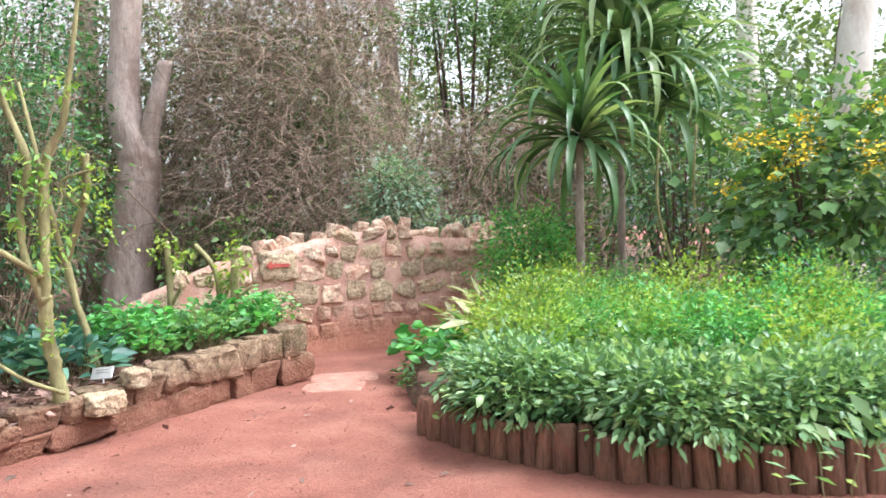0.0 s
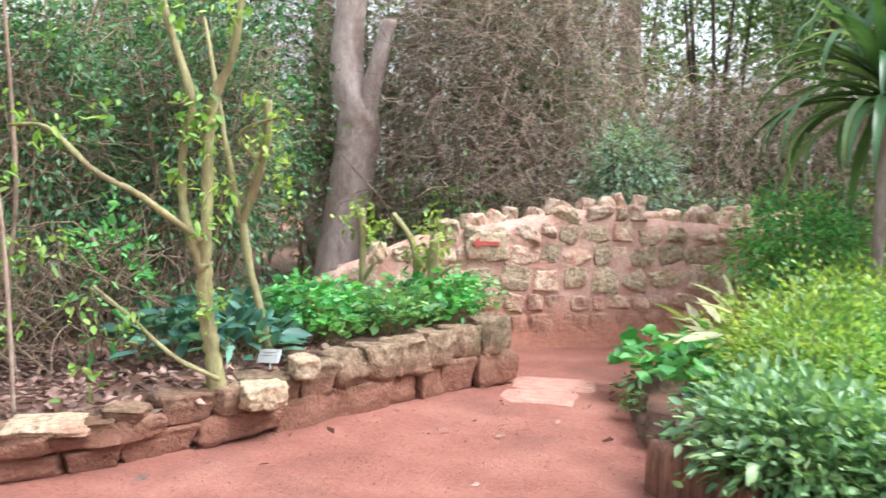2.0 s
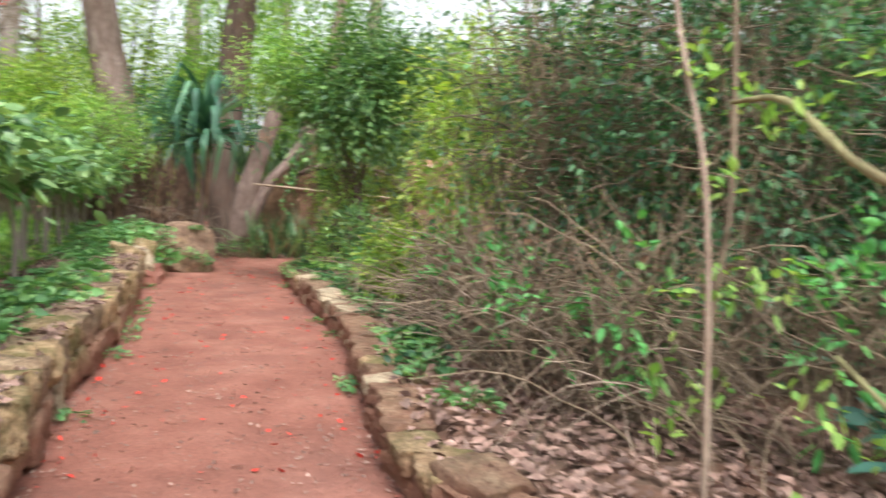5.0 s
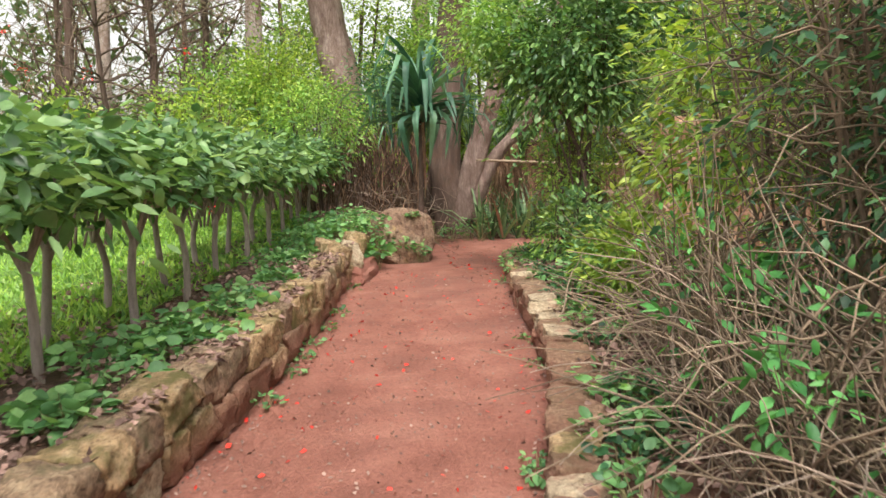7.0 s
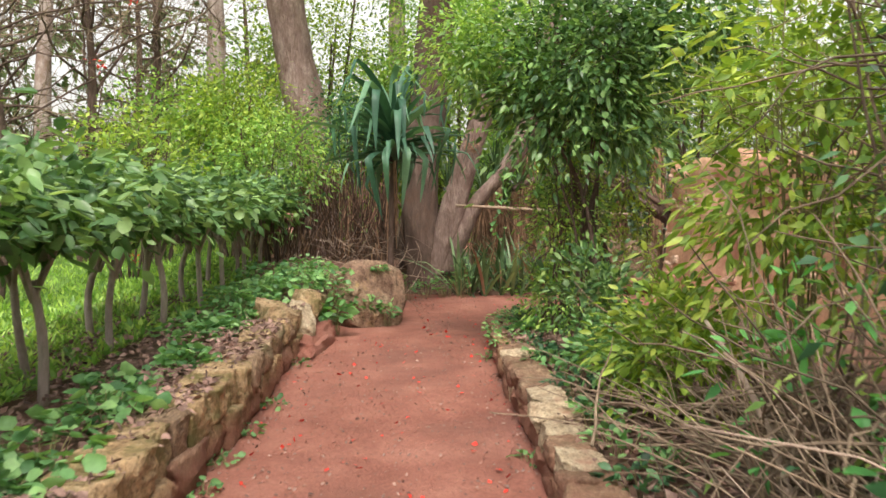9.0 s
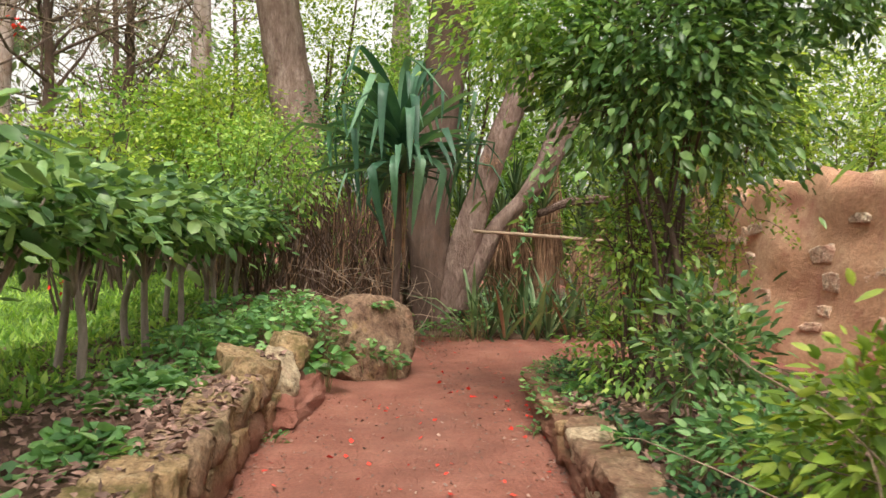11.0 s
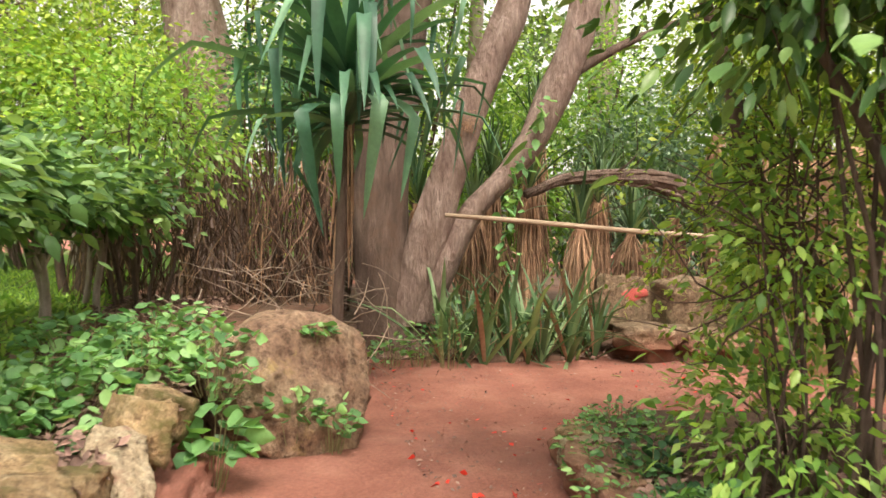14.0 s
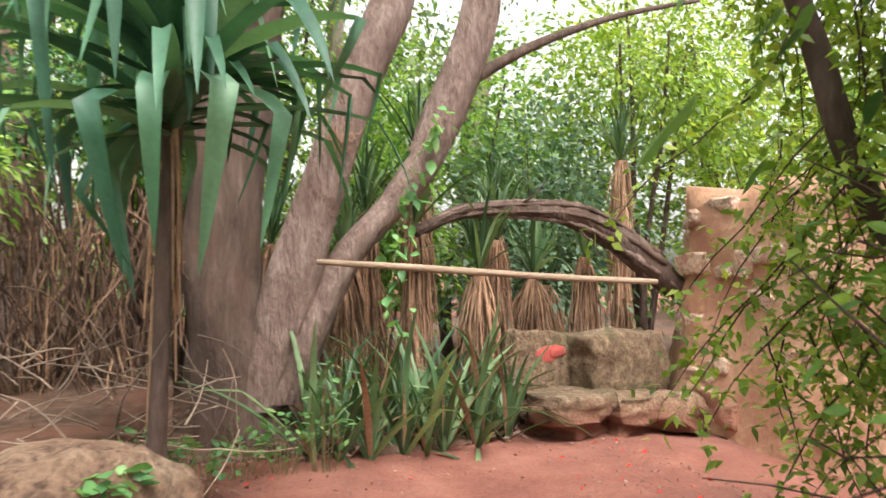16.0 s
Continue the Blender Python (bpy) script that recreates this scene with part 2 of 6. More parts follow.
L_THICKET = leafy("thicket_leaves", (0.013, 0.05, 0.022), (0.036, 0.125, 0.05), (0.12, 0.27, 0.11))
L_BRIGHT = leafy("bright_leaves", (0.07, 0.18, 0.03), (0.15, 0.31, 0.05), (0.32, 0.46, 0.10), through_light=0.42)
L_DARK = leafy("dark_glossy_leaves", (0.03, 0.085, 0.028), (0.075, 0.175, 0.05), (0.18, 0.31, 0.1), rough=0.33)
L_LAUREL = leafy("laurel_leaves", (0.06, 0.15, 0.06), (0.13, 0.27, 0.11), (0.30, 0.46, 0.22), rough=0.34)
L_HEDGE = leafy("hedge_leaves", (0.03, 0.085, 0.03), (0.08, 0.185, 0.055), (0.22, 0.36, 0.13), rough=0.36)
L_GREY = leafy("blue_green_leaves", (0.05, 0.11, 0.07), (0.12, 0.21, 0.14), (0.24, 0.35, 0.25), rough=0.5)
L_FAR = leafy("far_woodland_leaves", (0.04, 0.08, 0.03), (0.09, 0.15, 0.055), (0.17, 0.25, 0.1), rough=0.6)
L_GROUND = leafy("ground_cover_leaves", (0.055, 0.16, 0.055), (0.115, 0.28, 0.09), (0.23, 0.42, 0.15), rough=0.5)
L_LIME = leafy("yellow_green_shrub_leaves", (0.09, 0.18, 0.02), (0.19, 0.32, 0.035), (0.38, 0.48, 0.08), through_light=0.42)
L_NETTLE = leafy("fresh_green_leaves", (0.035, 0.17, 0.04), (0.075, 0.31, 0.07), (0.17, 0.5, 0.13), rough=0.5)
L_ACANTHUS = leafy("blue_dark_leaves", (0.03, 0.10, 0.08), (0.06, 0.17, 0.13), (0.13, 0.28, 0.2), rough=0.45)
L_VARIEGATED = leafy("pale_striped_leaves", (0.16, 0.22, 0.06), (0.36, 0.38, 0.18), (0.55, 0.52, 0.32))
L_STRAP = leafy("strap_leaves", (0.02, 0.075, 0.045), (0.045, 0.135, 0.075), (0.11, 0.23, 0.13), rough=0.48, through_light=0.22, vary="object")
L_DRACAENA = leafy("dracaena_leaves", (0.03, 0.085, 0.03), (0.08, 0.17, 0.065), (0.24, 0.34, 0.17), rough=0.36, through_light=0.3, vary="object")
L_FLAX = leafy("olive_strap_leaves", (0.025, 0.06, 0.025), (0.065, 0.135, 0.055), (0.17, 0.26, 0.12), rough=0.42, through_light=0.22, vary="object")
CREEPER = surface("grey_dry_creepers", [(0.3, (0.3, 0.22, 0.175)), (0.55, (0.45, 0.35, 0.285)), (0.8, (0.6, 0.49, 0.41))], 6, 0.9, 0.3, 30, vary="island", amount=0.4)
L_LAWN = leafy("lawn_blades", (0.11, 0.24, 0.03), (0.2, 0.38, 0.05), (0.34, 0.5, 0.08))


# ---------------------------------------------------------------- builders
rng = np.random.default_rng(7)


def mesh_of(name, verts, faces, material, smooth=False):
    me = bpy.data.meshes.new(name)
    me.from_pydata([tuple(v) for v in verts] if not isinstance(verts, np.ndarray) else verts.tolist(), [], faces if isinstance(faces, list) else faces.tolist())
    me.materials.append(material)
    if smooth:
        me.polygons.foreach_set("use_smooth", [True] * len(me.polygons))
    me.update()
    return me


def child(name, me, parent, m=None, label=""):
    ob = new(name, me)
    ob.parent = parent
    if m is not None:
        ob.matrix_basis = m
    return tagged(ob, label) if label else ob


def thing(name, label, category, at=(0, 0, 0), group="", kind=""):
    ob = new(name)
    ob.location = at
    ob.empty_display_size = 0.1
    return tagged(ob, label, category, group, kind)


def unit(v):
    return v / np.maximum(np.linalg.norm(v, axis=-1, keepdims=True), 1e-9)


def leaf_mesh(name, pts, dirs, size, material, wide=0.5, fold=0.12, jitter=0.35, fine=False):
    """Many small leaves as one mesh: each is a folded, pointed blade at its point along its direction."""
    n = len(pts)
    d = unit(dirs + rng.normal(0, jitter, (n, 3)))
    up = np.tile((0.0, 0.0, 1.0), (n, 1)) + rng.normal(0, 0.45, (n, 3))
    s = unit(np.cross(d, up))
    nrm = np.cross(s, d)
    ln = (size * rng.uniform(0.6, 1.3, n))[:, None]
    w = ln * wide * 0.5 * rng.uniform(0.8, 1.2, (n, 1))
    drop = np.array((0, 0, -1.0)) * ln
    if fine:
        row = lambda f, g, sag: (pts + d * ln * f + s * w * g + drop * sag, pts + d * ln * f - nrm * w * fold * 3 + drop * sag, pts + d * ln * f - s * w * g + drop * sag)
        l1, m1, r1 = row(0.22, 0.78, 0.02)
        l2, m2, r2 = row(0.55, 0.92, 0.08)
        l3, m3, r3 = row(0.82, 0.45, 0.17)
        v = np.stack([pts, l1, m1, r1, l2, m2, r2, l3, m3, r3, pts + d * ln + drop * 0.26], 1).reshape(-1, 3)
        pat = [[0, 2, 1], [0, 3, 2], [1, 2, 5], [1, 5, 4], [2, 3, 6], [2, 6, 5], [4, 5, 8], [4, 8, 7], [5, 6, 9], [5, 9, 8], [7, 8, 10], [8, 9, 10]]
    else:
        l1, r1 = pts + d * ln * 0.42 + s * w, pts + d * ln * 0.42 - s * w
        v = np.stack([pts, l1, pts + d * ln * 0.45 - nrm * w * fold * 2, r1, pts + d * ln + drop * 0.18], 1).reshape(-1, 3)
        pat = [[0, 2, 1], [0, 3, 2], [1, 2, 4], [2, 3, 4]]
    o = (np.arange(n) * (len(v) // n))[:, None, None]
    f = (np.array(pat)[None] + o).reshape(-1, 3)
    me = bpy.data.meshes.new(name)
    me.vertices.add(len(v))
    me.vertices.foreach_set("co", v.astype(np.float32).ravel())
    me.loops.add(f.size)
    me.loops.foreach_set("vertex_index", f.ravel().astype(np.int32))
    me.polygons.add(len(f))
    me.polygons.foreach_set("loop_start", (np.arange(len(f)) * 3).astype(np.int32))
    me.polygons.foreach_set("loop_total", np.full(len(f), 3, np.int32))
    me.materials.append(material)
    if fine:
        me.polygons.foreach_set("use_smooth", np.ones(len(f), bool))
    me.update()
    me.validate()
    return me


def clumps(centre, radii, count, per, spread, shell=0.55, low=-1.0):
    """Points and outward directions of leaves gathered in uneven clumps through an ellipsoid."""
    c = unit(rng.normal(0, 1, (count * 3, 3)))
    c = c[c[:, 2] > low][:count]
    r = rng.uniform(shell, 1.08, (len(c), 1))
    c = c * r * np.array(radii)
    k = rng.uniform(0.5, 1.5, len(c))
    off = rng.normal(0, 1, (len(c), per, 3)) * (spread * k)[:, None, None] * np.array((1, 1, 0.8))
    pts = (c[:, None, :] + off)
    dirs = unit(c / np.array(radii))[:, None, :] * 0.6 + unit(off) * 0.8 + np.array((0, 0, -0.15))
    return pts.reshape(-1, 3) + np.array(centre), dirs.reshape(-1, 3)


def tube_mesh(name, paths, material, sides=5, cap=True, rough=0.0):
    """Tapered tubes as one mesh; a path is a list of (x, y, z, radius)."""
    verts, faces = [], []
    ang = np.linspace(0, 2 * math.pi, sides, endpoint=False)
    for p in paths:
        p = np.asarray(p, float)
        xyz, rad = p[:, :3], p[:, 3]
        tang = unit(np.gradient(xyz, axis=0))
        ref = np.array((0.31, 0.17, 0.93)) if abs(tang[0, 2]) < 0.85 else np.array((0.95, 0.2, 0.05))
        a = unit(np.cross(tang, ref))
        b = np.cross(tang, a)
        rr = rad[:, None] * (1 + (rng.uniform(-rough, rough, (len(p), sides)) if rough else 0))
        ring = xyz[:, None, :] + rr[:, :, None] * (np.cos(ang)[None, :, None] * a[:, None, :] + np.sin(ang)[None, :, None] * b[:, None, :])
        o = len(verts)
        verts.extend(ring.reshape(-1, 3).tolist())
        for i in range(len(p) - 1):
            for j in range(sides):
                k = (j + 1) % sides
                faces.append((o + i * sides + j, o + i * sides + k, o + (i + 1) * sides + k, o + (i + 1) * sides + j))
        if cap:
            faces.append(tuple(o + j for j in reversed(range(sides))))
            faces.append(tuple(o + (len(p) - 1) * sides + j for j in range(sides)))
    return mesh_of(name, verts, faces, material, smooth=True)


def curved(points, steps=14):
    """A smooth path with radii through a few (x, y, z, radius) knots."""
    p = np.asarray(points, float)
    t = np.linspace(0, len(p) - 1, steps)
    out = []
    for u in t:
        i = min(int(u), len(p) - 2)
        f = u - i
        p0, p1, p2, p3 = p[max(i - 1, 0)], p[i], p[i + 1], p[min(i + 2, len(p) - 1)]
        out.append(0.5 * (2 * p1 + (p2 - p0) * f + (2 * p0 - 5 * p1 + 4 * p2 - p3) * f * f + (3 * p1 - p0 - 3 * p2 + p3) * f ** 3))
    return out


def wander(start, way, length, r0, r1, steps=7, bend=0.25, sag=0.0):
    """A wandering shoot from start along way."""
    p, d = np.array(start, float), unit(np.array(way, float))
    out = []
    for i in range(steps + 1):
        f = i / steps
        out.append((*p, r0 + (r1 - r0) * f))
        d = unit(d + rng.normal(0, bend, 3) + np.array((0, 0, -sag)))
        p = p + d * length / steps
    return out


def trunk_mesh(name, knots, material, sides=14, steps=22, lumps=0.12, flare=0.0):
    """A trunk: a swept ring with lumps and, if wanted, root flare."""
    path = curved(knots, steps)
    seed = rng.uniform(0, 50)
    verts, faces = [], []
    for i, (x, y, z, r) in enumerate(path):
        for j in range(sides):
            a = 2 * math.pi * j / sides
            n = noise.noise((math.cos(a) * 1.4 + seed, math.sin(a) * 1.4, z * 1.3))
            n2 = noise.noise((math.cos(a) * 5 + seed, math.sin(a) * 5, z * 4.0))
            fl = flare * max(0.0, 1 - i / (steps * 0.22)) ** 2 * (0.7 + 0.6 * math.cos(5 * a + seed))
            k = r * (1 + lumps * 1.6 * n + lumps * 0.5 * n2 + fl)
            verts.append((x + k * math.cos(a), y + k * math.sin(a), z))
        if i:
            for j in range(sides):
                k = (j + 1) % sides
                faces.append(((i - 1) * sides + j, (i - 1) * sides + k, i * sides + k, i * sides + j))
    faces.append(tuple((steps - 1) * sides + j for j in range(sides)))
    return mesh_of(name, verts, faces, material, smooth=True)


def stone_mesh(name, material, seed, cuts=2, rough=0.16, square=0.5, chips=9):
    """A quarried block of unit size: a cube rounded part-way to a ball, its corners split off along flat faces, then pitted."""
    dice = random.Random(seed * 31 + 5)
    planes = []
    for _ in range(chips):
        n = Vector((dice.gauss(0, 1), dice.gauss(0, 1), dice.gauss(0, 1))).normalized()
        planes.append((n, 0.5 * (abs(n.x) + abs(n.y) + abs(n.z)) * dice.uniform(0.68, 0.9)))
    bm = bmesh.new()
    bmesh.ops.create_cube(bm, size=1.0)
    bmesh.ops.subdivide_edges(bm, edges=bm.edges[:], cuts=cuts, use_grid_fill=True)
    for v in bm.verts:
        v.co = v.co.lerp(v.co.normalized() * 0.62, 1 - square)
        v.co += noise.noise_vector(v.co * 1.7 + Vector((seed * 7.3, seed * 1.7, 0))) * rough * 0.7
        for n, d in planes:
            over = v.co.dot(n) - d
            if over > 0:
                v.co -= n * over * 0.92
        v.co += noise.noise_vector(v.co * 6.0 + Vector((seed * 3.1, 0, seed))) * rough * 0.35
        v.co += noise.noise_vector(v.co * 14.0 + Vector((0, seed * 2.3, seed))) * rough * 0.22
    me = bpy.data.meshes.new(name)
    bm.to_mesh(me)
    bm.free()
    me.materials.append(material)
    me.polygons.foreach_set("use_smooth", [True] * len(me.polygons))
    return me


STONES = {m.name: [stone_mesh("stone", m, i + 9 * k, 8, 0.17, 0.9) for i in range(8)] for k, m in enumerate((STONE, PALE_STONE, YELLOW_STONE, PINK_STONE))}


def polyline(points, step):
    """Points about step apart along a line of (x, y, ...) knots, with heading."""
    p = np.asarray(points, float)
    seg = np.linalg.norm(np.diff(p[:, :2], axis=0), axis=1)
    cum = np.concatenate([[0], np.cumsum(seg)])

    def at(s):
        i = min(int(np.searchsorted(cum, s, "right")) - 1, len(seg) - 1)
        f = (s - cum[i]) / seg[i]
        q = p[i] + (p[i + 1] - p[i]) * f
        d = p[i + 1] - p[i]
        return q, math.atan2(d[1], d[0])
    return at, cum[-1]


def inside(poly, x, y):
    hit = False
    for (x1, y1), (x2, y2) in zip(poly, poly[1:] + poly[:1]):
        if (y1 > y) != (y2 > y) and x < (x2 - x1) * (y - y1) / (y2 - y1) + x1:
            hit = not hit
    return hit


def terrain(name, poly, height, material, label, category, cell=0.18, bump=0.04):
    """A raised soil surface over a plan outline, closed down to the ground."""
    xs, ys = [p[0] for p in poly], [p[1] for p in poly]
    nx, ny = int((max(xs) - min(xs)) / cell) + 1, int((max(ys) - min(ys)) / cell) + 1
    verts, faces, index = [], [], {}

    def vert(i, j):
        if (i, j) not in index:
            x, y = min(xs) + i * cell, min(ys) + j * cell
            index[i, j] = len(verts)
            verts.append((x, y, height(x, y) + bump * noise.noise((x * 1.7, y * 1.7, 3)) + bump * 0.5 * noise.noise((x * 6, y * 6, 8))))
        return index[i, j]
    edge = {}
    for i in range(nx):
        for j in range(ny):
            if inside(poly, min(xs) + (i + 0.5) * cell, min(ys) + (j + 0.5) * cell):
                q = (vert(i, j), vert(i + 1, j), vert(i + 1, j + 1), vert(i, j + 1))
                faces.append(q)
                for a, b in zip(q, q[1:] + q[:1]):
                    if (b, a) in edge:
                        del edge[b, a]
                    else:
                        edge[a, b] = 1
    low = {}
    for a, b in edge:
        for v in (a, b):
            if v not in low:
                low[v] = len(verts)
                verts.append((verts[v][0], verts[v][1], -0.05))
        faces.append((b, a, low[a], low[b]))
    ob = new(name, mesh_of(name, verts, faces, material, smooth=True))
    return tagged(ob, label, category, kind="structure")


def shrub(name, label, category, at, radii, lift, stems, leaf, size, count, per, spread, wide=0.5, stem_mat=None, shell=0.45,
          low=-0.75, twigs=0, group="", stem_r=0.02, lean=0.5, fine=False, rise=0.0):
    """A shrub: wandering stems from the ground and a crown of leaf clumps."""
    ob = thing(name, label, category, at, group)
    paths = []
    for _ in range(stems):
        a = rng.uniform(0, 2 * math.pi)
        tip = np.array((math.cos(a) * radii[0] * lean, math.sin(a) * radii[1] * lean, lift + radii[2] * rng.uniform(0.1, 0.8)))
        st = np.array((rng.normal(0, 0.06), rng.normal(0, 0.06), -0.06))
        k = [(*(st + (tip - st) * f + rng.normal(0, 0.05, 3) * (f > 0) * (f < 1)), stem_r * (1.1 - 0.75 * f)) for f in (0, 0.35, 0.7, 1)]
        paths.append(curved(k, 9))
    for _ in range(twigs):
        u = unit(rng.normal(0, 1, 3)) * np.array(radii) * rng.uniform(0.2, 0.7) + np.array((0, 0, lift))
        paths.append(wander(u, rng.normal(0, 1, 3) + np.array((0, 0, 0.2)), rng.uniform(0.3, 0.9), 0.006, 0.002, 5, 0.3))
    if paths:
        tagged(child("stem_tangle", tube_mesh("stem_tangle", paths, stem_mat or TWIG, 4, False), ob), kind="stuff")
    pts, dirs = clumps((0, 0, lift), radii, count, per, spread, shell, low)
    keep = pts[:, 2] > 0.02
    child("foliage", leaf_mesh("foliage", pts[keep], dirs[keep] + np.array((0, 0, rise)), size, leaf, wide, fine=fine), ob)
    return ob


def strap_leaf(name, material, length, width, droop, rise, seed, kink=0.0):
    """One strap leaf along +x from the origin: folded ribbon that rises, arches and hangs."""
    n = 11
    verts, faces = [], []
    x = z = 0.0
    ang = rise
    r = random.Random(seed)
    bend_at = r.choice((4, 5, 6))
    tw = r.uniform(-0.5, 0.5)
    for i in range(n):
        f = i / (n - 1)
        w = width * (0.55 + 0.45 * min(1, f * 4)) * (1 - max(0, f - 0.45) / 0.55) ** 0.7 * 0.5 + 0.001
        t = tw * f
        fold = w * 0.45
        c, s = math.cos(t), math.sin(t)
        nx, nz = -math.sin(ang), math.cos(ang)
        for side, h in ((-1, fold), (0, 0), (1, fold)):
            verts.append((x + nx * (h + side * w * s), side * w * c, z + nz * (h + side * w * s)))
        x += math.cos(ang) * length / (n - 1)
        z += math.sin(ang) * length / (n - 1)
        ang -= droop / (n - 1) * (0.4 + 1.4 * f) + (kink if i == bend_at else 0)
        ang = max(ang, -1.5)
        if i:
            o = 3 * (i - 1)
            faces += [(o, o + 1, o + 4, o + 3), (o + 1, o + 2, o + 5, o + 4)]
    return mesh_of(name, verts, faces, material, smooth=True)


def rosette(parent, at, leaves, meshes, tilt=(0.0, 0.9), scale=(0.75, 1.15)):
    """Strap leaves round a growing point, as parts."""
    for i in range(leaves):
        a = i * 2.39996 + rng.uniform(-0.2, 0.2)
        s = rng.uniform(*scale)
        t = rng.uniform(*tilt)
        m = Matrix.Translation(Vector(at) + Vector((0, 0, 0.12 * (1 - i / leaves)))) @ Matrix.Rotation(a, 4, "Z") @ Matrix.Rotation(-t, 4, "Y") @ Matrix.Diagonal((s, s, s, 1))
        child("leaf", meshes[i % len(meshes)], parent, m)


# ---------------------------------------------------------------- ground
PATH_NORTH = [(-1.30, 6.95), (-1.60, 6.58), (-1.93, 5.87), (-2.16, 5.43), (-2.36, 5.03), (-2.55, 4.70), (-2.76, 4.33), (-3.02, 4.02), (-3.45, 3.76),
              (-4.0, 3.68), (-4.6, 3.72), (-5.4, 3.90), (-6.4, 4.10), (-7.4, 4.36), (-8.3, 4.47), (-9.2, 4.56), (-10.5, 4.66), (-11.7, 4.78),
              (-12.6, 4.90), (-13.5, 5.08)]
PATH_SOUTH = [(-1.9, -2.5), (-1.8, -0.6), (-1.95, 0.7), (-2.5, 1.65), (-3.4, 2.05), (-4.3, 2.16), (-5.26, 2.24), (-6.6, 2.36), (-7.45, 2.52), (-8.1, 2.60), (-9.0, 2.68),
              (-10.1, 2.81), (-11.3, 2.88), (-12.2, 2.95), (-13.0, 3.12)]


def ground_sheet():
    near = np.arange(-24, 13.01, 0.2)
    xs = np.concatenate([[-900, -300, -120, -60, -35], near, [20, 40, 80, 200, 900]])
    near = np.arange(-6, 18.01, 0.2)
    ys = np.concatenate([[-900, -300, -100, -40, -15], near, [25, 40, 80, 200, 900]])
    verts = []
    for y in ys:
        for x in xs:
            z = 0.02 * noise.noise((x * 0.8, y * 0.8, 0)) + 0.008 * noise.noise((x * 4, y * 4, 5)) if -24 <= x <= 13 and -6 <= y <= 18 else 0
            verts.append((x, y, z))
    nx = len(xs)
    faces = [(j * nx + i, j * nx + i + 1, (j + 1) * nx + i + 1, (j + 1) * nx + i) for j in range(len(ys) - 1) for i in range(nx - 1)]
    tagged(new("ground", mesh_of("ground", verts, faces, EARTH, smooth=True)), "packed red earth garden path", "ground", kind="structure")


ground_sheet()

def inset(line, d):
    """The line moved sideways to the left of its heading."""
    p = np.asarray(line, float)
    t = unit(np.gradient(p, axis=0))
    return [(float(x - ty * d), float(y + tx * d)) for (x, y), (tx, ty) in zip(p, t)]


BED_NORTH = inset(PATH_NORTH, -0.24) + [(-13.8, 5.7), (-13.4, 7.2), (-12.0, 8.4), (-6.0, 8.6), (-4.4, 8.0), (-2.9, 7.6), (-1.9, 7.25)]
BED_SOUTH = inset(PATH_SOUTH, 0.26) + [(-13.6, 3.0), (-14.6, 3.2), (-15.6, 3.7), (-16.6, 4.0), (-18.0, 4.2), (-30, 4.2), (-30, -10), (-1.9, -10)]


def north_height(x, y):
    rise = 0.16 + 0.24 * min(1, max(0, (y - 4.0) / 2.6)) if x > -3.6 else 0.2
    return rise


def south_height(x, y):
    return 0.36 if x > -12.5 or y < 2.0 else 0.36 + 0.14 * min(1, (-12.5 - x) / 3)


terrain("planting_bed", BED_NORTH, north_height, HUMUS, "raised bed of dark soil under dry leaves", "garden bed", 0.16, 0.05)
terrain("planting_bed", BED_SOUTH, south_height, HUMUS, "raised bed of soil and dead leaves under the hedge", "garden bed", 0.2, 0.05)
BED_ROUND = [(2.0 + 2.28 * math.cos(a), 6.2 + 2.28 * math.sin(a)) for a in np.linspace(0, 2 * math.pi, 40, endpoint=False)]
terrain("planting_bed", BED_ROUND, lambda x, y: 0.2, HUMUS, "round raised flower bed filled with dark soil", "garden bed", 0.16, 0.03)
WOODS = [(-30, 9.8), (-6.5, 9.8), (-4.0, 8.6), (-3.0, 8.6), (-1.6, 9.2), (-0.4, 9.9), (0.8, 10.2), (1.5, 9.6), (5.0, 8.5), (5.0, 2.0), (12, -4), (40, -4), (40, 45), (-30, 45)]
terrain("planting_bed", [(-16.8, 4.15), (-16.75, 5.2), (-16.65, 6.0), (-16.75, 6.6), (-17.25, 6.9), (-17.35, 7.6), (-17.9, 9.0), (-19.0, 10.0), (-26, 12), (-26, 4.15)], lambda x, y: 0.06, HUMUS, "dark soil under the old tree", "garden bed", 0.2, 0.05)
terrain("woodland_floor", WOODS, lambda x, y: 0.05, HUMUS, "shady woodland floor of brown leaf mould", "ground", 0.8, 0.06)
LAWN = [(-30, -10), (-5.0, -10), (-5.0, 0.75), (-12, 1.15), (-17, 1.6), (-30, 1.6)]
terrain("lawn", LAWN, lambda x, y: 0.41, GRASS_SOIL, "sunlit green lawn beyond the hedge", "grass", 0.3, 0.02)


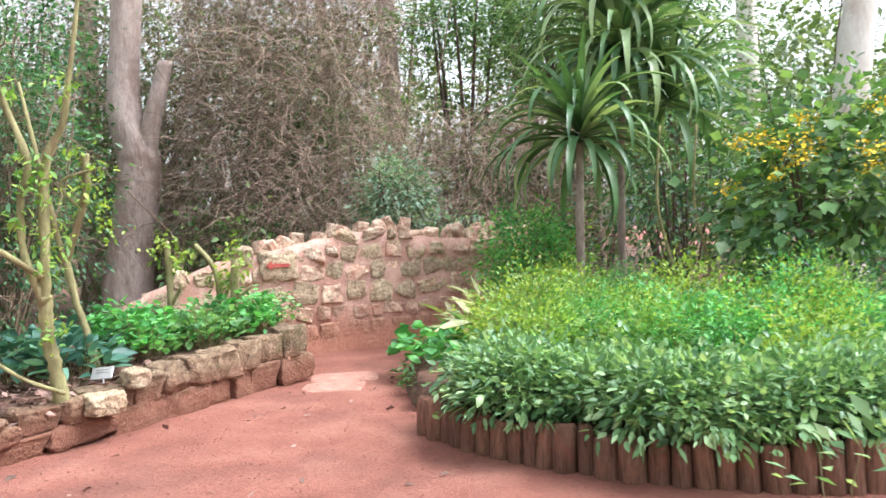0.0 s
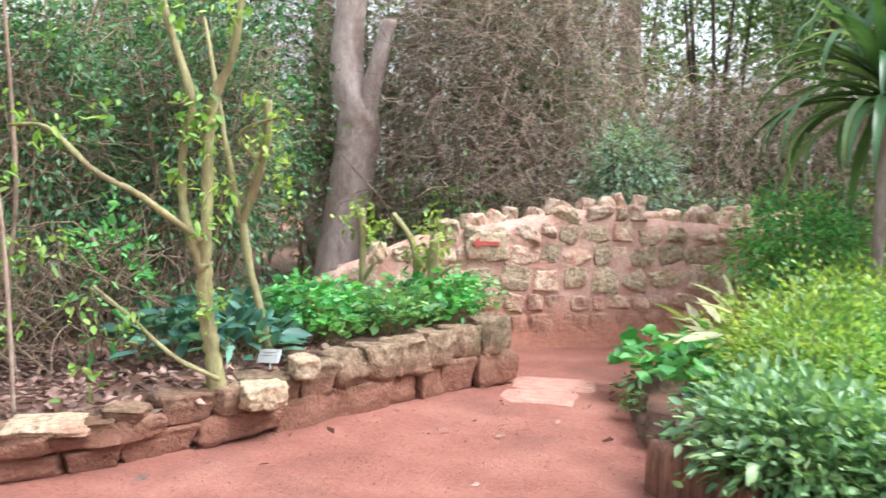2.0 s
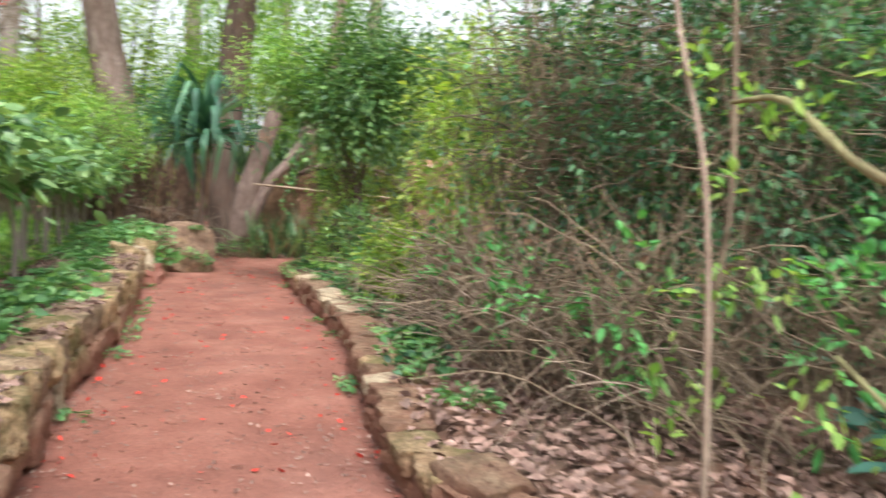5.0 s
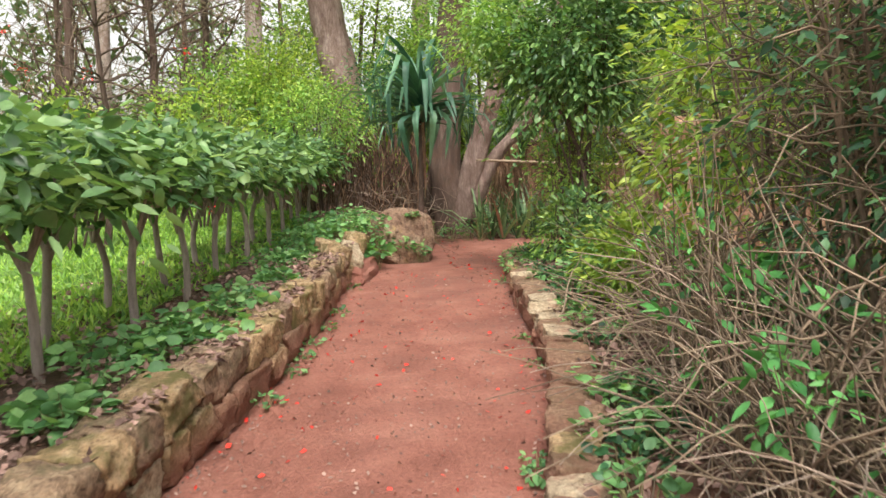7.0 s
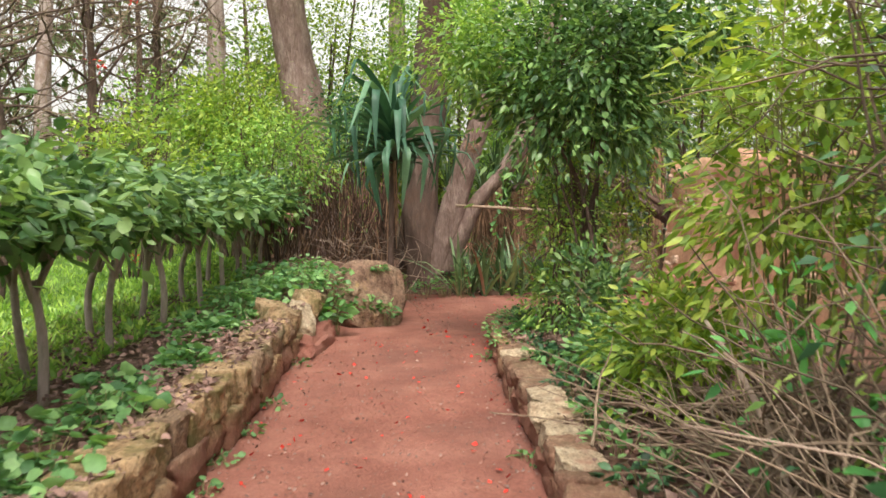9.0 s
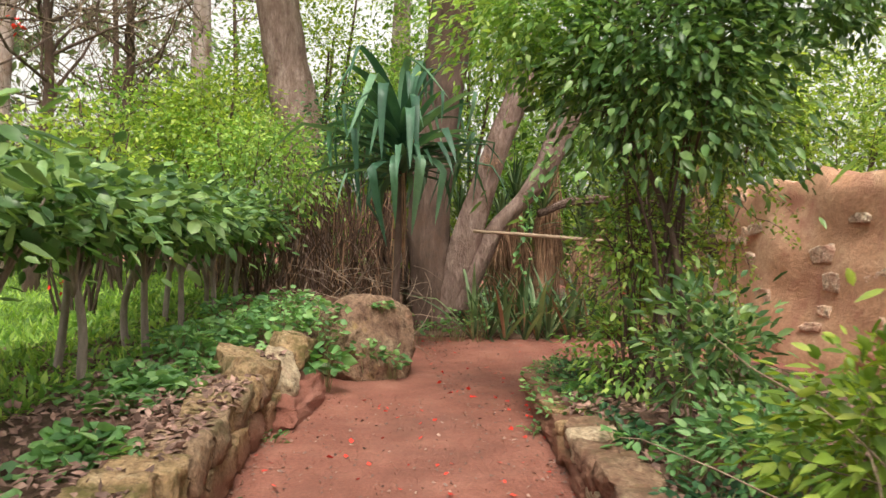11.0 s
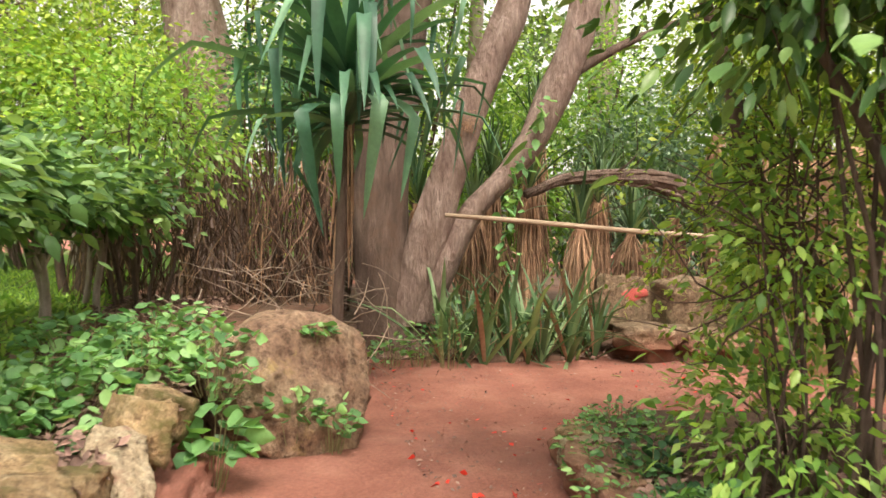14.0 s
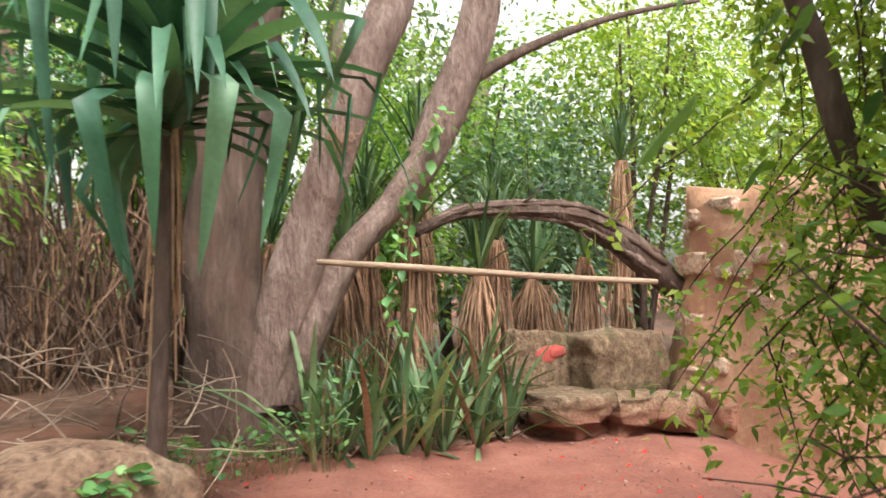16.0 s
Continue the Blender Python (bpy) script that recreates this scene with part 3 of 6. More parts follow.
# ---------------------------------------------------------------- walls of loose stone
def stone_wall(name, label, line, height, kinds, side, long=(0.24, 0.5), thick=0.3, core=DARK_MORTAR, courses=2, proud=0.0, cap_jut=0.02):
    """A low dry wall: an earth core with separate stones in courses. side: +1 if the bed lies to the left of the line's heading."""
    ob = thing(name, label, "wall", kind="structure")
    at, total = polyline(line, 0.3)
    s, verts, faces = 0.0, [], []
    n = int(total / 0.2) + 1
    for i in range(n + 1):
        q, h = at(min(total - 1e-4, i * total / n))
        nx, ny = -math.sin(h) * side, math.cos(h) * side
        z = height(min(1, i / n)) - 0.06
        a, b = (q[0] + nx * 0.1, q[1] + ny * 0.1), (q[0] + nx * (thick - 0.04), q[1] + ny * (thick - 0.04))
        verts += [(*a, -0.05), (*a, z), (*b, z), (*b, -0.05)]
        if i:
            o = 4 * (i - 1)
            faces += [(o + k, o + k + 1, o + k + 5, o + k + 4) for k in range(3)]
    faces += [(0, 1, 2, 3), (4 * n + 3, 4 * n + 2, 4 * n + 1, 4 * n)]
    child("core", mesh_of("core", verts, faces, core), ob)
    for c in range(courses):
        s = rng.uniform(-0.05, 0.05)
        while s < total - 0.08:
            ln = min(rng.uniform(*long) * (1.0 if c else 1.1), total - s + 0.04)
            q, h = at(min(total - 1e-4, max(0, s + ln / 2)))
            top = height(min(1, max(0, (s + ln / 2) / total)))
            hc = top / courses
            z = hc * (c + 0.5) + rng.uniform(-0.012, 0.012)
            deep = thick * (rng.uniform(0.85, 1.1) if c == courses - 1 else rng.uniform(0.7, 0.9))
            nx, ny = -math.sin(h) * side, math.cos(h) * side
            off = deep / 2 - rng.uniform(-0.015, 0.03)
            names, weights = zip(*kinds)
            me = STONES[rng.choice(names, p=weights)][rng.integers(8)]
            m = Matrix.LocRotScale((q[0] + nx * off, q[1] + ny * off, z), Euler((rng.normal(0, 0.05), rng.normal(0, 0.05), h + rng.normal(0, 0.06))),
                                   (ln * 1.05, deep, hc * (1.1 + rng.uniform(-0.06, 0.12))))
            child("stone", me, ob, m)
            s += ln * 0.97
    return ob


split = 7
stone_wall("low_stone_wall", "low wall of rough brown stones edging the raised bed", PATH_NORTH[:split + 3][::-1],
           lambda f: 0.22 + 0.27 * max(0, (f - 0.35) / 0.65) ** 0.8, [("brown_sandstone", 0.97), ("yellow_limestone", 0.03)], 1, (0.2, 0.42), 0.27)
stone_wall("low_stone_wall", "low mossy kerb wall of brown stones along the path", PATH_NORTH[split + 2:], lambda f: 0.21 + 0.08 * f * (f < 0.75),
           [("brown_sandstone", 0.65), ("yellow_limestone", 0.25), ("pale_limestone", 0.1)], -1, (0.16, 0.38), 0.28, courses=2)
stone_wall("low_stone_wall", "low ochre stone wall with moss retaining the hedge bed", PATH_SOUTH[:-1], lambda f: 0.42, [("brown_sandstone", 0.35), ("yellow_limestone", 0.6), ("pale_limestone", 0.05)],
           1, (0.2, 0.5), 0.3)

# ---------------------------------------------------------------- rubble wall with the arrow
BACK = [(-3.6, 7.6, 0.5), (-3.1, 7.75, 0.78), (-2.5, 8.05, 1.06), (-2.0, 8.30, 1.16), (-1.55, 8.55, 1.26), (-1.1, 8.80, 1.34), (-0.75, 9.0, 1.34), (-0.35, 9.22, 1.26),
        (0.1, 9.5, 1.22), (0.7, 10.0, 1.22), (1.2, 10.6, 1.22)]


def rubble_wall():
    ob = thing("rubble_wall", "curved rubble wall of pink stones in lime mortar", "wall", kind="structure")
    at, total = polyline(BACK, 0.2)
    n = 60
    verts, faces = [], []
    rows = 9
    for i in range(n + 1):
        q, h = at(min(total - 1e-4, i * total / n))
        nx, ny = -math.sin(h), math.cos(h)
        top = q[2] - 0.01 + 0.03 * noise.noise((i * 0.9, 0, 0))
        for k in range(rows):
            z = -0.05 + (top + 0.05) * k / (rows - 1)
            e = 0.05 * max(0, 1 - z / 0.3) + 0.03 * noise.noise((q[0] * 3, q[1] * 3, z * 3))
            verts.append((q[0] - nx * e, q[1] - ny * e, z))
        for k in (1, 0):
            verts.append((q[0] + nx * 0.35, q[1] + ny * 0.35, top * k - 0.05))
        w = rows + 2
        if i:
            o = w * (i - 1)
            faces += [(o + k, o + k + w, o + k + w + 1, o + k + 1) for k in range(w - 1)]
    faces += [tuple(range(rows + 2)), tuple(reversed(range((rows + 2) * n, (rows + 2) * (n + 1))))]
    child("mortar", mesh_of("mortar", verts, faces, MORTAR, smooth=True), ob)
    z, c = 0.1, -1
    while z < 1.4:
        hc = 0.24 if c < 0 else (0.18, 0.26, 0.22, 0.2, 0.19, 0.17, 0.16, 0.16)[c % 8]
        s = rng.uniform(0, 0.1)
        while s < total - 0.1:
            ln = rng.uniform(0.15, 0.34) if c != 1 else rng.uniform(0.26, 0.44)
            q, h = at(min(total - 1e-4, s + ln / 2))
            over = q[2] - (z + hc)
            if over > -0.1:
                nx, ny = -math.sin(h), math.cos(h)
                cap = over < 0.1
                hh = hc * rng.uniform(0.7, 1.0)
                kind = rng.choice(("pink_limestone", "pale_limestone"), p=(0.62, 0.38) if c > 0 else (1, 0))
                deep = 0.36 if cap else 0.15
                off = 0.155 if cap else 0.058
                child("stone", STONES[kind][rng.integers(8)], ob, Matrix.LocRotScale(
                    (q[0] + nx * off, q[1] + ny * off, z + hc / 2 + rng.uniform(-0.025, 0.025)), Euler((rng.normal(0, 0.05), rng.normal(0, 0.14), h + rng.normal(0, 0.04))),
                    (ln * rng.uniform(0.8, 0.98), deep, hh)))
            s += ln
        z += hc
        c += 1
    # jagged coping of small upright stones
    s = 0.3 * total
    while s < total - 0.1:
        q, h = at(s)
        nx, ny = -math.sin(h), math.cos(h)
        tall, w = rng.choice((0.12, 0.16, 0.2, 0.3)) * rng.uniform(0.85, 1.15), rng.uniform(0.08, 0.2)
        child("stone", STONES["pink_limestone"][rng.integers(8)], ob, Matrix.LocRotScale(
            (q[0] + nx * 0.13, q[1] + ny * 0.13, q[2] - 0.04 + tall * 0.3), Euler((rng.normal(0, 0.12), rng.normal(0, 0.4), h + rng.normal(0, 0.2))), (w, 0.2, tall)))
        s += w * rng.uniform(0.8, 1.7)
    return ob


rubble_wall()


def painted_arrow():
    """A red arrow brushed on one pale stone of the rubble wall, pointing left along it."""
    at, total = polyline(BACK, 0.2)
    best = min((abs(at(s)[0][0] + 1.9), s) for s in np.arange(0, total - 0.01, 0.02))[1]
    q, h = at(best)
    child_plate = thing("painted_arrow", "faded red arrow painted on a pale wall stone", "sign")
    child_plate.matrix_basis = Matrix.LocRotScale((q[0] + math.sin(h) * 0.075, q[1] - math.cos(h) * 0.075, 1.0), Euler((0, 0, h)), None)
    child("stone_face", STONES["pale_limestone"][2], child_plate, Matrix.LocRotScale((0.02, 0.085, -0.03), None, (0.36, 0.14, 0.27)))
    v = [(-0.13, 0, 0), (-0.06, 0, 0.055), (-0.065, 0, 0.018), (0.13, 0, 0.012), (0.13, 0, -0.022), (-0.065, 0, -0.018), (-0.055, 0, -0.06)]
    front = [(x, 0.004, z) for x, y, z in v]
    back = [(x, 0.03, z) for x, y, z in v]
    k = len(v)
    faces = [tuple(range(k)), tuple(reversed(range(k, 2 * k)))] + [(i, (i + 1) % k, k + (i + 1) % k, k + i) for i in range(k)]
    child("arrow", mesh_of("arrow", front + back, faces, RED_PAINT), child_plate, None, "red painted arrow")


painted_arrow()


# ---------------------------------------------------------------- orange wall behind the thicket
def earth_wall():
    ob = thing("earth_wall", "old wall of orange earth and rough stones", "wall", kind="structure")
    line = [(-8.6, 9.1), (-10.0, 9.0), (-13.0, 8.8), (-15.2, 8.5), (-16.7, 8.6), (-17.7, 9.4), (-18.8, 11.2)]
    at, total = polyline(line, 0.3)
    n, rows = 70, 12
    verts, faces = [], []
    for i in range(n + 1):
        q, h = at(min(total - 1e-4, i * total / n))
        nx, ny = -math.sin(h), math.cos(h)
        top = 2.1 + 0.14 * noise.noise((i * 0.35, 2, 0)) + 0.08 * noise.noise((i * 1.1, 5, 0))
        for k in range(rows):
            f = k / (rows - 1)
            e = 0.22 * (1 - f) ** 2 + 0.10 * noise.noise((q[0] * 1.4, q[1] * 1.4, f * 4)) + 0.05 * noise.noise((q[0] * 4, q[1] * 4, f * 9))
            verts.append((q[0] + nx * e, q[1] + ny * e, -0.05 + (top + 0.05) * f))
        for f in (1, 0):
            verts.append((q[0] - nx * 0.5, q[1] - ny * 0.5, top * f - 0.05))
        w = rows + 2
        if i:
            o = w * (i - 1)
            faces += [(o + k + 1, o + k + w + 1, o + k + w, o + k) for k in range(w - 1)]
    faces += [tuple(reversed(range(rows + 2))), tuple(range((rows + 2) * n, (rows + 2) * (n + 1)))]
    child("earth_face", mesh_of("earth_face", verts, faces, ADOBE, smooth=True), ob)
    for _ in range(90):
        s = rng.uniform(0.02, 0.98) * total
        q, h = at(s)
        nx, ny = -math.sin(h), math.cos(h)
        z = rng.uniform(0.1, 2.05)
        e = 0.2 * (1 - z / 2.1) ** 2
        child("stone", STONES["pink_limestone"][rng.integers(8)], ob, Matrix.LocRotScale(
            (q[0] + nx * (e - 0.05), q[1] + ny * (e - 0.05), z), Euler((rng.normal(0, 0.1), rng.normal(0, 0.1), h)), (rng.uniform(0.18, 0.45), 0.16, rng.uniform(0.1, 0.22))))


earth_wall()

# ---------------------------------------------------------------- log edging of the round bed
def log_edging():
    ob = thing("log_edging", "edging of short weathered upright logs", "edging", kind="structure")
    meshes = []
    for k in range(6):
        bm = bmesh.new()
        bmesh.ops.create_cone(bm, cap_ends=True, segments=9, radius1=0.5, radius2=0.46, depth=1.0)
        bmesh.ops.bevel(bm, geom=[e for e in bm.edges if all(v.co.z > 0.4 for v in e.verts)], offset=0.12, segments=1, affect="EDGES")
        for v in bm.verts:
            v.co += noise.noise_vector(v.co * 2.2 + Vector((k * 5, 0, 0))) * 0.09
        me = bpy.data.meshes.new("log")
        bm.to_mesh(me)
        bm.free()
        me.materials.append(LOG)
        me.polygons.foreach_set("use_smooth", [True] * len(me.polygons))
        meshes.append(me)
    a = radians(-152)
    while a < radians(40):
        d = rng.uniform(0.085, 0.14)
        a += d / 2.5
        h = 0.255 + rng.uniform(-0.025, 0.025)
        r = 2.5 + rng.uniform(-0.012, 0.012)
        child("log", meshes[rng.integers(6)], ob, Matrix.LocRotScale((2.0 + r * math.cos(a - d / 5), 6.2 + r * math.sin(a - d / 5), h / 2 - 0.03),
              Euler((rng.normal(0, 0.03), rng.normal(0, 0.03), rng.uniform(0, 6))), (d * 1.06, d * 1.06, h + 0.02)))
    return ob


log_edging()

# pale slab set in the path
for cx, cy, w in ((-1.05, 6.62, 0.55), (-1.0, 7.05, 0.62)):
    ob = new("paving_slab", stone_mesh("paving_slab", SLAB, cx * 3 + cy, 5, 0.03, 0.92))
    ob.matrix_basis = Matrix.LocRotScale((cx, cy, -0.018), Euler((0, 0, 0.1)), (w, 0.4, 0.06))
    tagged(ob, "pale pink stone slab set flush in the red path", "paving", kind="structure")

# ---------------------------------------------------------------- boulder and leaning stones
def boulder(name, label, at, size, material, seed, rough=0.15, cuts=18, turn=0.0):
    ob = new(name, stone_mesh(name, material, seed, cuts, rough, 0.35))
    ob.matrix_basis = Matrix.LocRotScale(at, Euler((0, 0, turn)), size)
    return tagged(ob, label, "rock")


boulder("boulder", "large rounded brown boulder beside the path", (-14.2, 3.55, 0.2), (0.92, 0.82, 0.88), ROCK, 3.3, turn=0.5)
bank = new("earth_bank", stone_mesh("earth_bank", EARTH, 5.1, 22, 0.2, 0.3))
bank.matrix_basis = Matrix.LocRotScale((-12.7, 2.84, -0.06), Euler((0, 0, -0.1)), (1.7, 0.66, 0.52))
tagged(bank, "small slope of bare red earth beside the path", "ground", kind="structure")
for x, y, z, sx, sy, sz, t, l, k in ((-12.4, 2.92, 0.26, 0.46, 0.27, 0.24, 0.25, 0.5, "pale_limestone"), (-12.74, 2.94, 0.4, 0.28, 0.26, 0.28, 0.4, -0.3, "yellow_limestone"), (-13.05, 3.0, 0.4, 0.24, 0.24, 0.22, 0.9, 0.1, "yellow_limestone"),
                                     (-12.05, 2.66, 0.42, 0.34, 0.28, 0.22, 0.3, 0.1, "yellow_limestone"), (-11.75, 2.78, 0.38, 0.3, 0.3, 0.26, 0.5, 0.1, "yellow_limestone")):
    ob = new("loose_stone", STONES[k][rng.integers(8)])
    ob.matrix_basis = Matrix.LocRotScale((x, y, z), Euler((-0.25, l, t)), (sx, sy, sz))
    tagged(ob, "yellow limestone rock lying at the end of the wall", "rock", "loose stones")
for x, y, z, sx, sy, sz, t, k in ((-2.31, 5.04, 0.25, 0.25, 0.22, 0.14, 0.95, "pale_limestone"), (-2.2, 5.35, 0.36, 0.16, 0.16, 0.12, 0.8, "pale_limestone"), (-2.95, 4.2, 0.235, 0.32, 0.26, 0.06, 0.7, "pale_limestone"), (-2.75, 4.5, 0.24, 0.2, 0.2, 0.07, 0.4, "brown_sandstone"),
                                  (-3.95, 3.86, 0.2, 0.34, 0.28, 0.16, 0.2, "brown_sandstone")):
    ob = new("loose_stone", STONES[k][rng.integers(8)])
    ob.matrix_basis = Matrix.LocRotScale((x, y, z), Euler((0.05, 0.05, t)), (sx, sy, sz))
    tagged(ob, "loose pale stone lying on top of the low wall", "rock", "loose stones on the low wall")

# ---------------------------------------------------------------- stone seat with red paint
seat = thing("stone_seat", "rough stone bench with a low back of boulders", "bench", (-16.75, 7.3, 0))
for nm, x, y, z, sx, sy, sz, rz, mat, sd in (("seat_stone", 0.1, -0.05, 0.25, 0.5, 0.66, 0.24, 0.1, "brown_sandstone", 1), ("seat_stone", 0.16, 0.5, 0.22, 0.46, 0.5, 0.26, 0.2, "brown_sandstone", 4),
                                             ("seat_stone", 0.28, 0.95, 0.17, 0.5, 0.55, 0.3, 0.4, "brown_sandstone", 6), ("base_stone", 0.0, 0.05, 0.08, 0.45, 0.6, 0.26, 0.3, "brown_sandstone", 7),
                                             ("base_stone", 0.05, 0.6, 0.07, 0.45, 0.6, 0.24, 0.1, "brown_sandstone", 0),
                                             ("back_stone", -0.25, -0.14, 0.55, 0.22, 0.66, 0.6, 0.08, "brown_sandstone", 2), ("back_stone", -0.25, 0.6, 0.45, 0.6, 1.1, 0.72, 0.25, "brown_sandstone", 5)):
    child(nm, STONES[mat][sd], seat, Matrix.LocRotScale((x, y, z), Euler((0, 0, rz)), (sx, sy, sz)))
for y, z, sy, sz in ((-0.2, 0.67, 0.22, 0.1), (-0.1, 0.65, 0.26, 0.13), (0.0, 0.67, 0.16, 0.08)):
    child("paint_patch", stone_mesh("paint_patch", RED_PAINT, 8.2 + y * 9, 5, 0.2, 0.4), seat, Matrix.LocRotScale((-0.155, y, z), Euler((0.15, 0.05, 0.1)), (0.03, sy, sz)), "faded red paint on the back stone")


# ---------------------------------------------------------------- round bed planting
def round_bed_plants():
    for i in range(25):
        a = radians(-143 + i * 7.2)
        r = rng.uniform(2.15, 2.36)
        shrub("laurel_bush", "low clipped bush of pale green pointed leaves", "shrub", (2.0 + r * math.cos(a), 6.2 + r * math.sin(a), 0.18),
              (0.31, 0.31, 0.2), 0.2, 6, L_LAUREL, 0.066, 80, 18, 0.075, 0.46, stem_mat=GREEN_STEM, stem_r=0.008, fine=True, rise=0.35, group="bushes edging the round bed")
    for _ in range(46):
        a, r = rng.uniform(0, 2 * math.pi), 1.8 * math.sqrt(rng.uniform(0, 1))
        x, y = 2.0 + r * math.cos(a), 6.2 + r * math.sin(a)
        h = (0.42 + 0.2 * (y - 4.6) / 3) * rng.uniform(0.6, 1.3)
        shrub("flower_clump", "feathery bright green bedding plant", "plant", (x, y, 0.2), (0.36, 0.36, h * 0.62), h * 0.55, 4, (L_BRIGHT, L_BRIGHT, L_LIME, L_LIME, L_NETTLE, L_GROUND)[int(rng.integers(6))], 0.05,
              70, 20, 0.075, 0.42, rise=0.35, stem_mat=GREEN_STEM, stem_r=0.006, group="bedding plants")


round_bed_plants()

# ---------------------------------------------------------------- dracaenas
D_LEAVES = [strap_leaf("leaf", L_DRACAENA, 1.15, 0.07, d, r, i) for i, (d, r) in enumerate(((1.7, 0.9), (2.2, 0.8), (1.0, 1.0), (2.8, 0.8), (0.6, 1.1), (2.0, 0.6)))]


def dracaena(at, height, leaves, scale, label, lean=0.0, heads=None):
    ob = thing("dracaena", label, "tree", at)
    child("trunk", trunk_mesh("trunk", [(0, 0, -0.1, 0.055), (lean * 0.4, 0, height * 0.5, 0.045), (lean, 0, height, 0.04)], GREY_BARK, 9, 16, 0.06), ob)
    for hx, hz, n, sc in heads or ((lean, height, leaves, scale),):
        for i in range(n):
            f = i / n
            a = i * 2.39996 + rng.uniform(-0.2, 0.2)
            s = sc * rng.uniform(0.8, 1.15)
            m = Matrix.Translation((hx, 0, hz - 0.25 * (1 - f) + 0.1)) @ Matrix.Rotation(a, 4, "Z") @ Matrix.Rotation(-(1.25 * f - 0.95), 4, "Y") @ Matrix.Diagonal((s, s * 1.1, s, 1))
            child("leaf", D_LEAVES[int(rng.integers(6))], ob, m)
    return ob


dracaena((1.34, 8.2, 0.1), 2.2, 96, 1.12, "slender dracaena with arching strap leaves", 0.05)
dracaena((1.94, 9.0, 0.1), 3.2, 90, 1.15, "tall dracaena with dense drooping strap leaves", 0.1, ((0.1, 3.2, 110, 1.3), (0.6, 2.7, 60, 1.2), (-0.1, 3.9, 50, 1.2)))

# ---------------------------------------------------------------- yucca by the boulder
Y_LEAVES = [strap_leaf("leaf", L_STRAP, 1.35, 0.1, d + 0.5, r, i + 20, k) for i, (d, r, k) in enumerate(((0.6, 0.7, 1.5), (0.9, 0.5, 1.6), (0.5, 0.9, 1.8), (1.0, 0.6, 1.3), (0.4, 1.0, 1.9), (1.2, 0.3, 1.2), (0.3, 0.8, 0.7)))]
yucca = thing("yucca", "yucca with broad drooping dark green strap leaves", "plant", (-15.0, 3.94, 0.3))
child("trunk", trunk_mesh("trunk", [(0, 0, -0.1, 0.05), (0.02, 0.02, 0.9, 0.045), (0.05, 0.05, 1.95, 0.05)], BARK, 9, 16, 0.15), yucca)
paths = []
for _ in range(16):
    a, z, ln = rng.uniform(0, 2 * math.pi), rng.uniform(1.0, 1.85), rng.uniform(0.3, 0.8)
    r = rng.uniform(0.01, 0.07)
    paths.append([(0.04 + math.cos(a) * (0.04 + r * f ** 0.6), 0.04 + math.sin(a) * (0.04 + r * f ** 0.6), z - ln * f, 0.011 * (1.1 - 0.7 * f)) for f in (0, 0.25, 0.6, 1)])
tagged(child("dead_leaf_skirt", tube_mesh("dead_leaf_skirt", paths, DEAD_LEAF, 3, False), yucca, None, "hanging dry brown leaves"), kind="stuff")
for i in range(100):
    f = i / 100
    m = Matrix.Translation((0.05, 0.05, 1.68 + 0.5 * f)) @ Matrix.Rotation(i * 2.39996 + rng.normal(0, 0.3), 4, "Z") @ Matrix.Rotation(-(1.15 * f - 0.75 + rng.normal(0, 0.22)), 4, "Y") @ Matrix.Diagonal((rng.uniform(0.65, 1.22),) * 3 + (1,))
    child("leaf", Y_LEAVES[6 if f < 0.25 else int(rng.integers(7))], yucca, m)

# ---------------------------------------------------------------- strap plants under the rail
A_LEAVES = [strap_leaf("leaf", m, 1.05, w, d, r, i + 40, k) for i, (d, r, k, w, m) in enumerate(((0.3, 1.3, 0.2, 0.06, L_FLAX), (0.7, 1.1, 0.0, 0.055, L_FLAX), (0.4, 1.25, 0.5, 0.062, L_FLAX), (1.2, 1.0, 0.3, 0.055, L_FLAX), (0.5, 1.4, 0.0, 0.05, L_FLAX), (0.5, 1.2, 0.0, 0.045, DEAD_LEAF)))]
for k in range(18):
    y = 5.15 + 1.6 * (k % 9) / 8 + rng.uniform(-0.08, 0.08)
    x = -16.75 - 0.4 * (k // 9) + 0.25 * (1 - abs(y - 6) / 1.0) * (k < 9) + rng.uniform(-0.1, 0.1)
    ob = thing("strap_leaf_plant", "clump of upright dark green strap leaves", "plant", (x, y, 0.0), "strap plants under the rail")
    rosette(ob, (0, 0, -0.1), 14, A_LEAVES, (-0.45, 0.3), (0.5, 1.15))

# ---------------------------------------------------------------- large trees at the end of the path
def crown(parent, centre, radii, leaf, size, count, per, spread, name="crown"):
    pts, dirs = clumps(centre, radii, count, per, spread, 0.4)
    child(name, leaf_mesh(name, pts, dirs, size, leaf), parent)


tree = thing("old_tree", "old tree with several leaning grey-brown trunks", "tree", (-17.3, 4.75, 0))
child("trunk", trunk_mesh("trunk", [(0.0, 0.0, -0.1, 0.36), (-0.02, -0.12, 0.7, 0.3), (-0.05, -0.2, 1.6, 0.29), (-0.1, -0.08, 3.0, 0.3), (-0.2, 0.1, 4.6, 0.3), (-0.3, 0.2, 7, 0.2)], BARK, 18, 34, 0.12, 0.25), tree)
child("limb", trunk_mesh("limb", [(0.1, 0.05, 0.3, 0.24), (0.2, 0.3, 1.3, 0.21), (0.3, 0.55, 2.15, 0.2), (0.3, 0.8, 2.9, 0.18), (0.25, 1.05, 3.55, 0.17), (0.1, 1.3, 4.3, 0.12)], PINK_BARK, 14, 30, 0.16), tree)
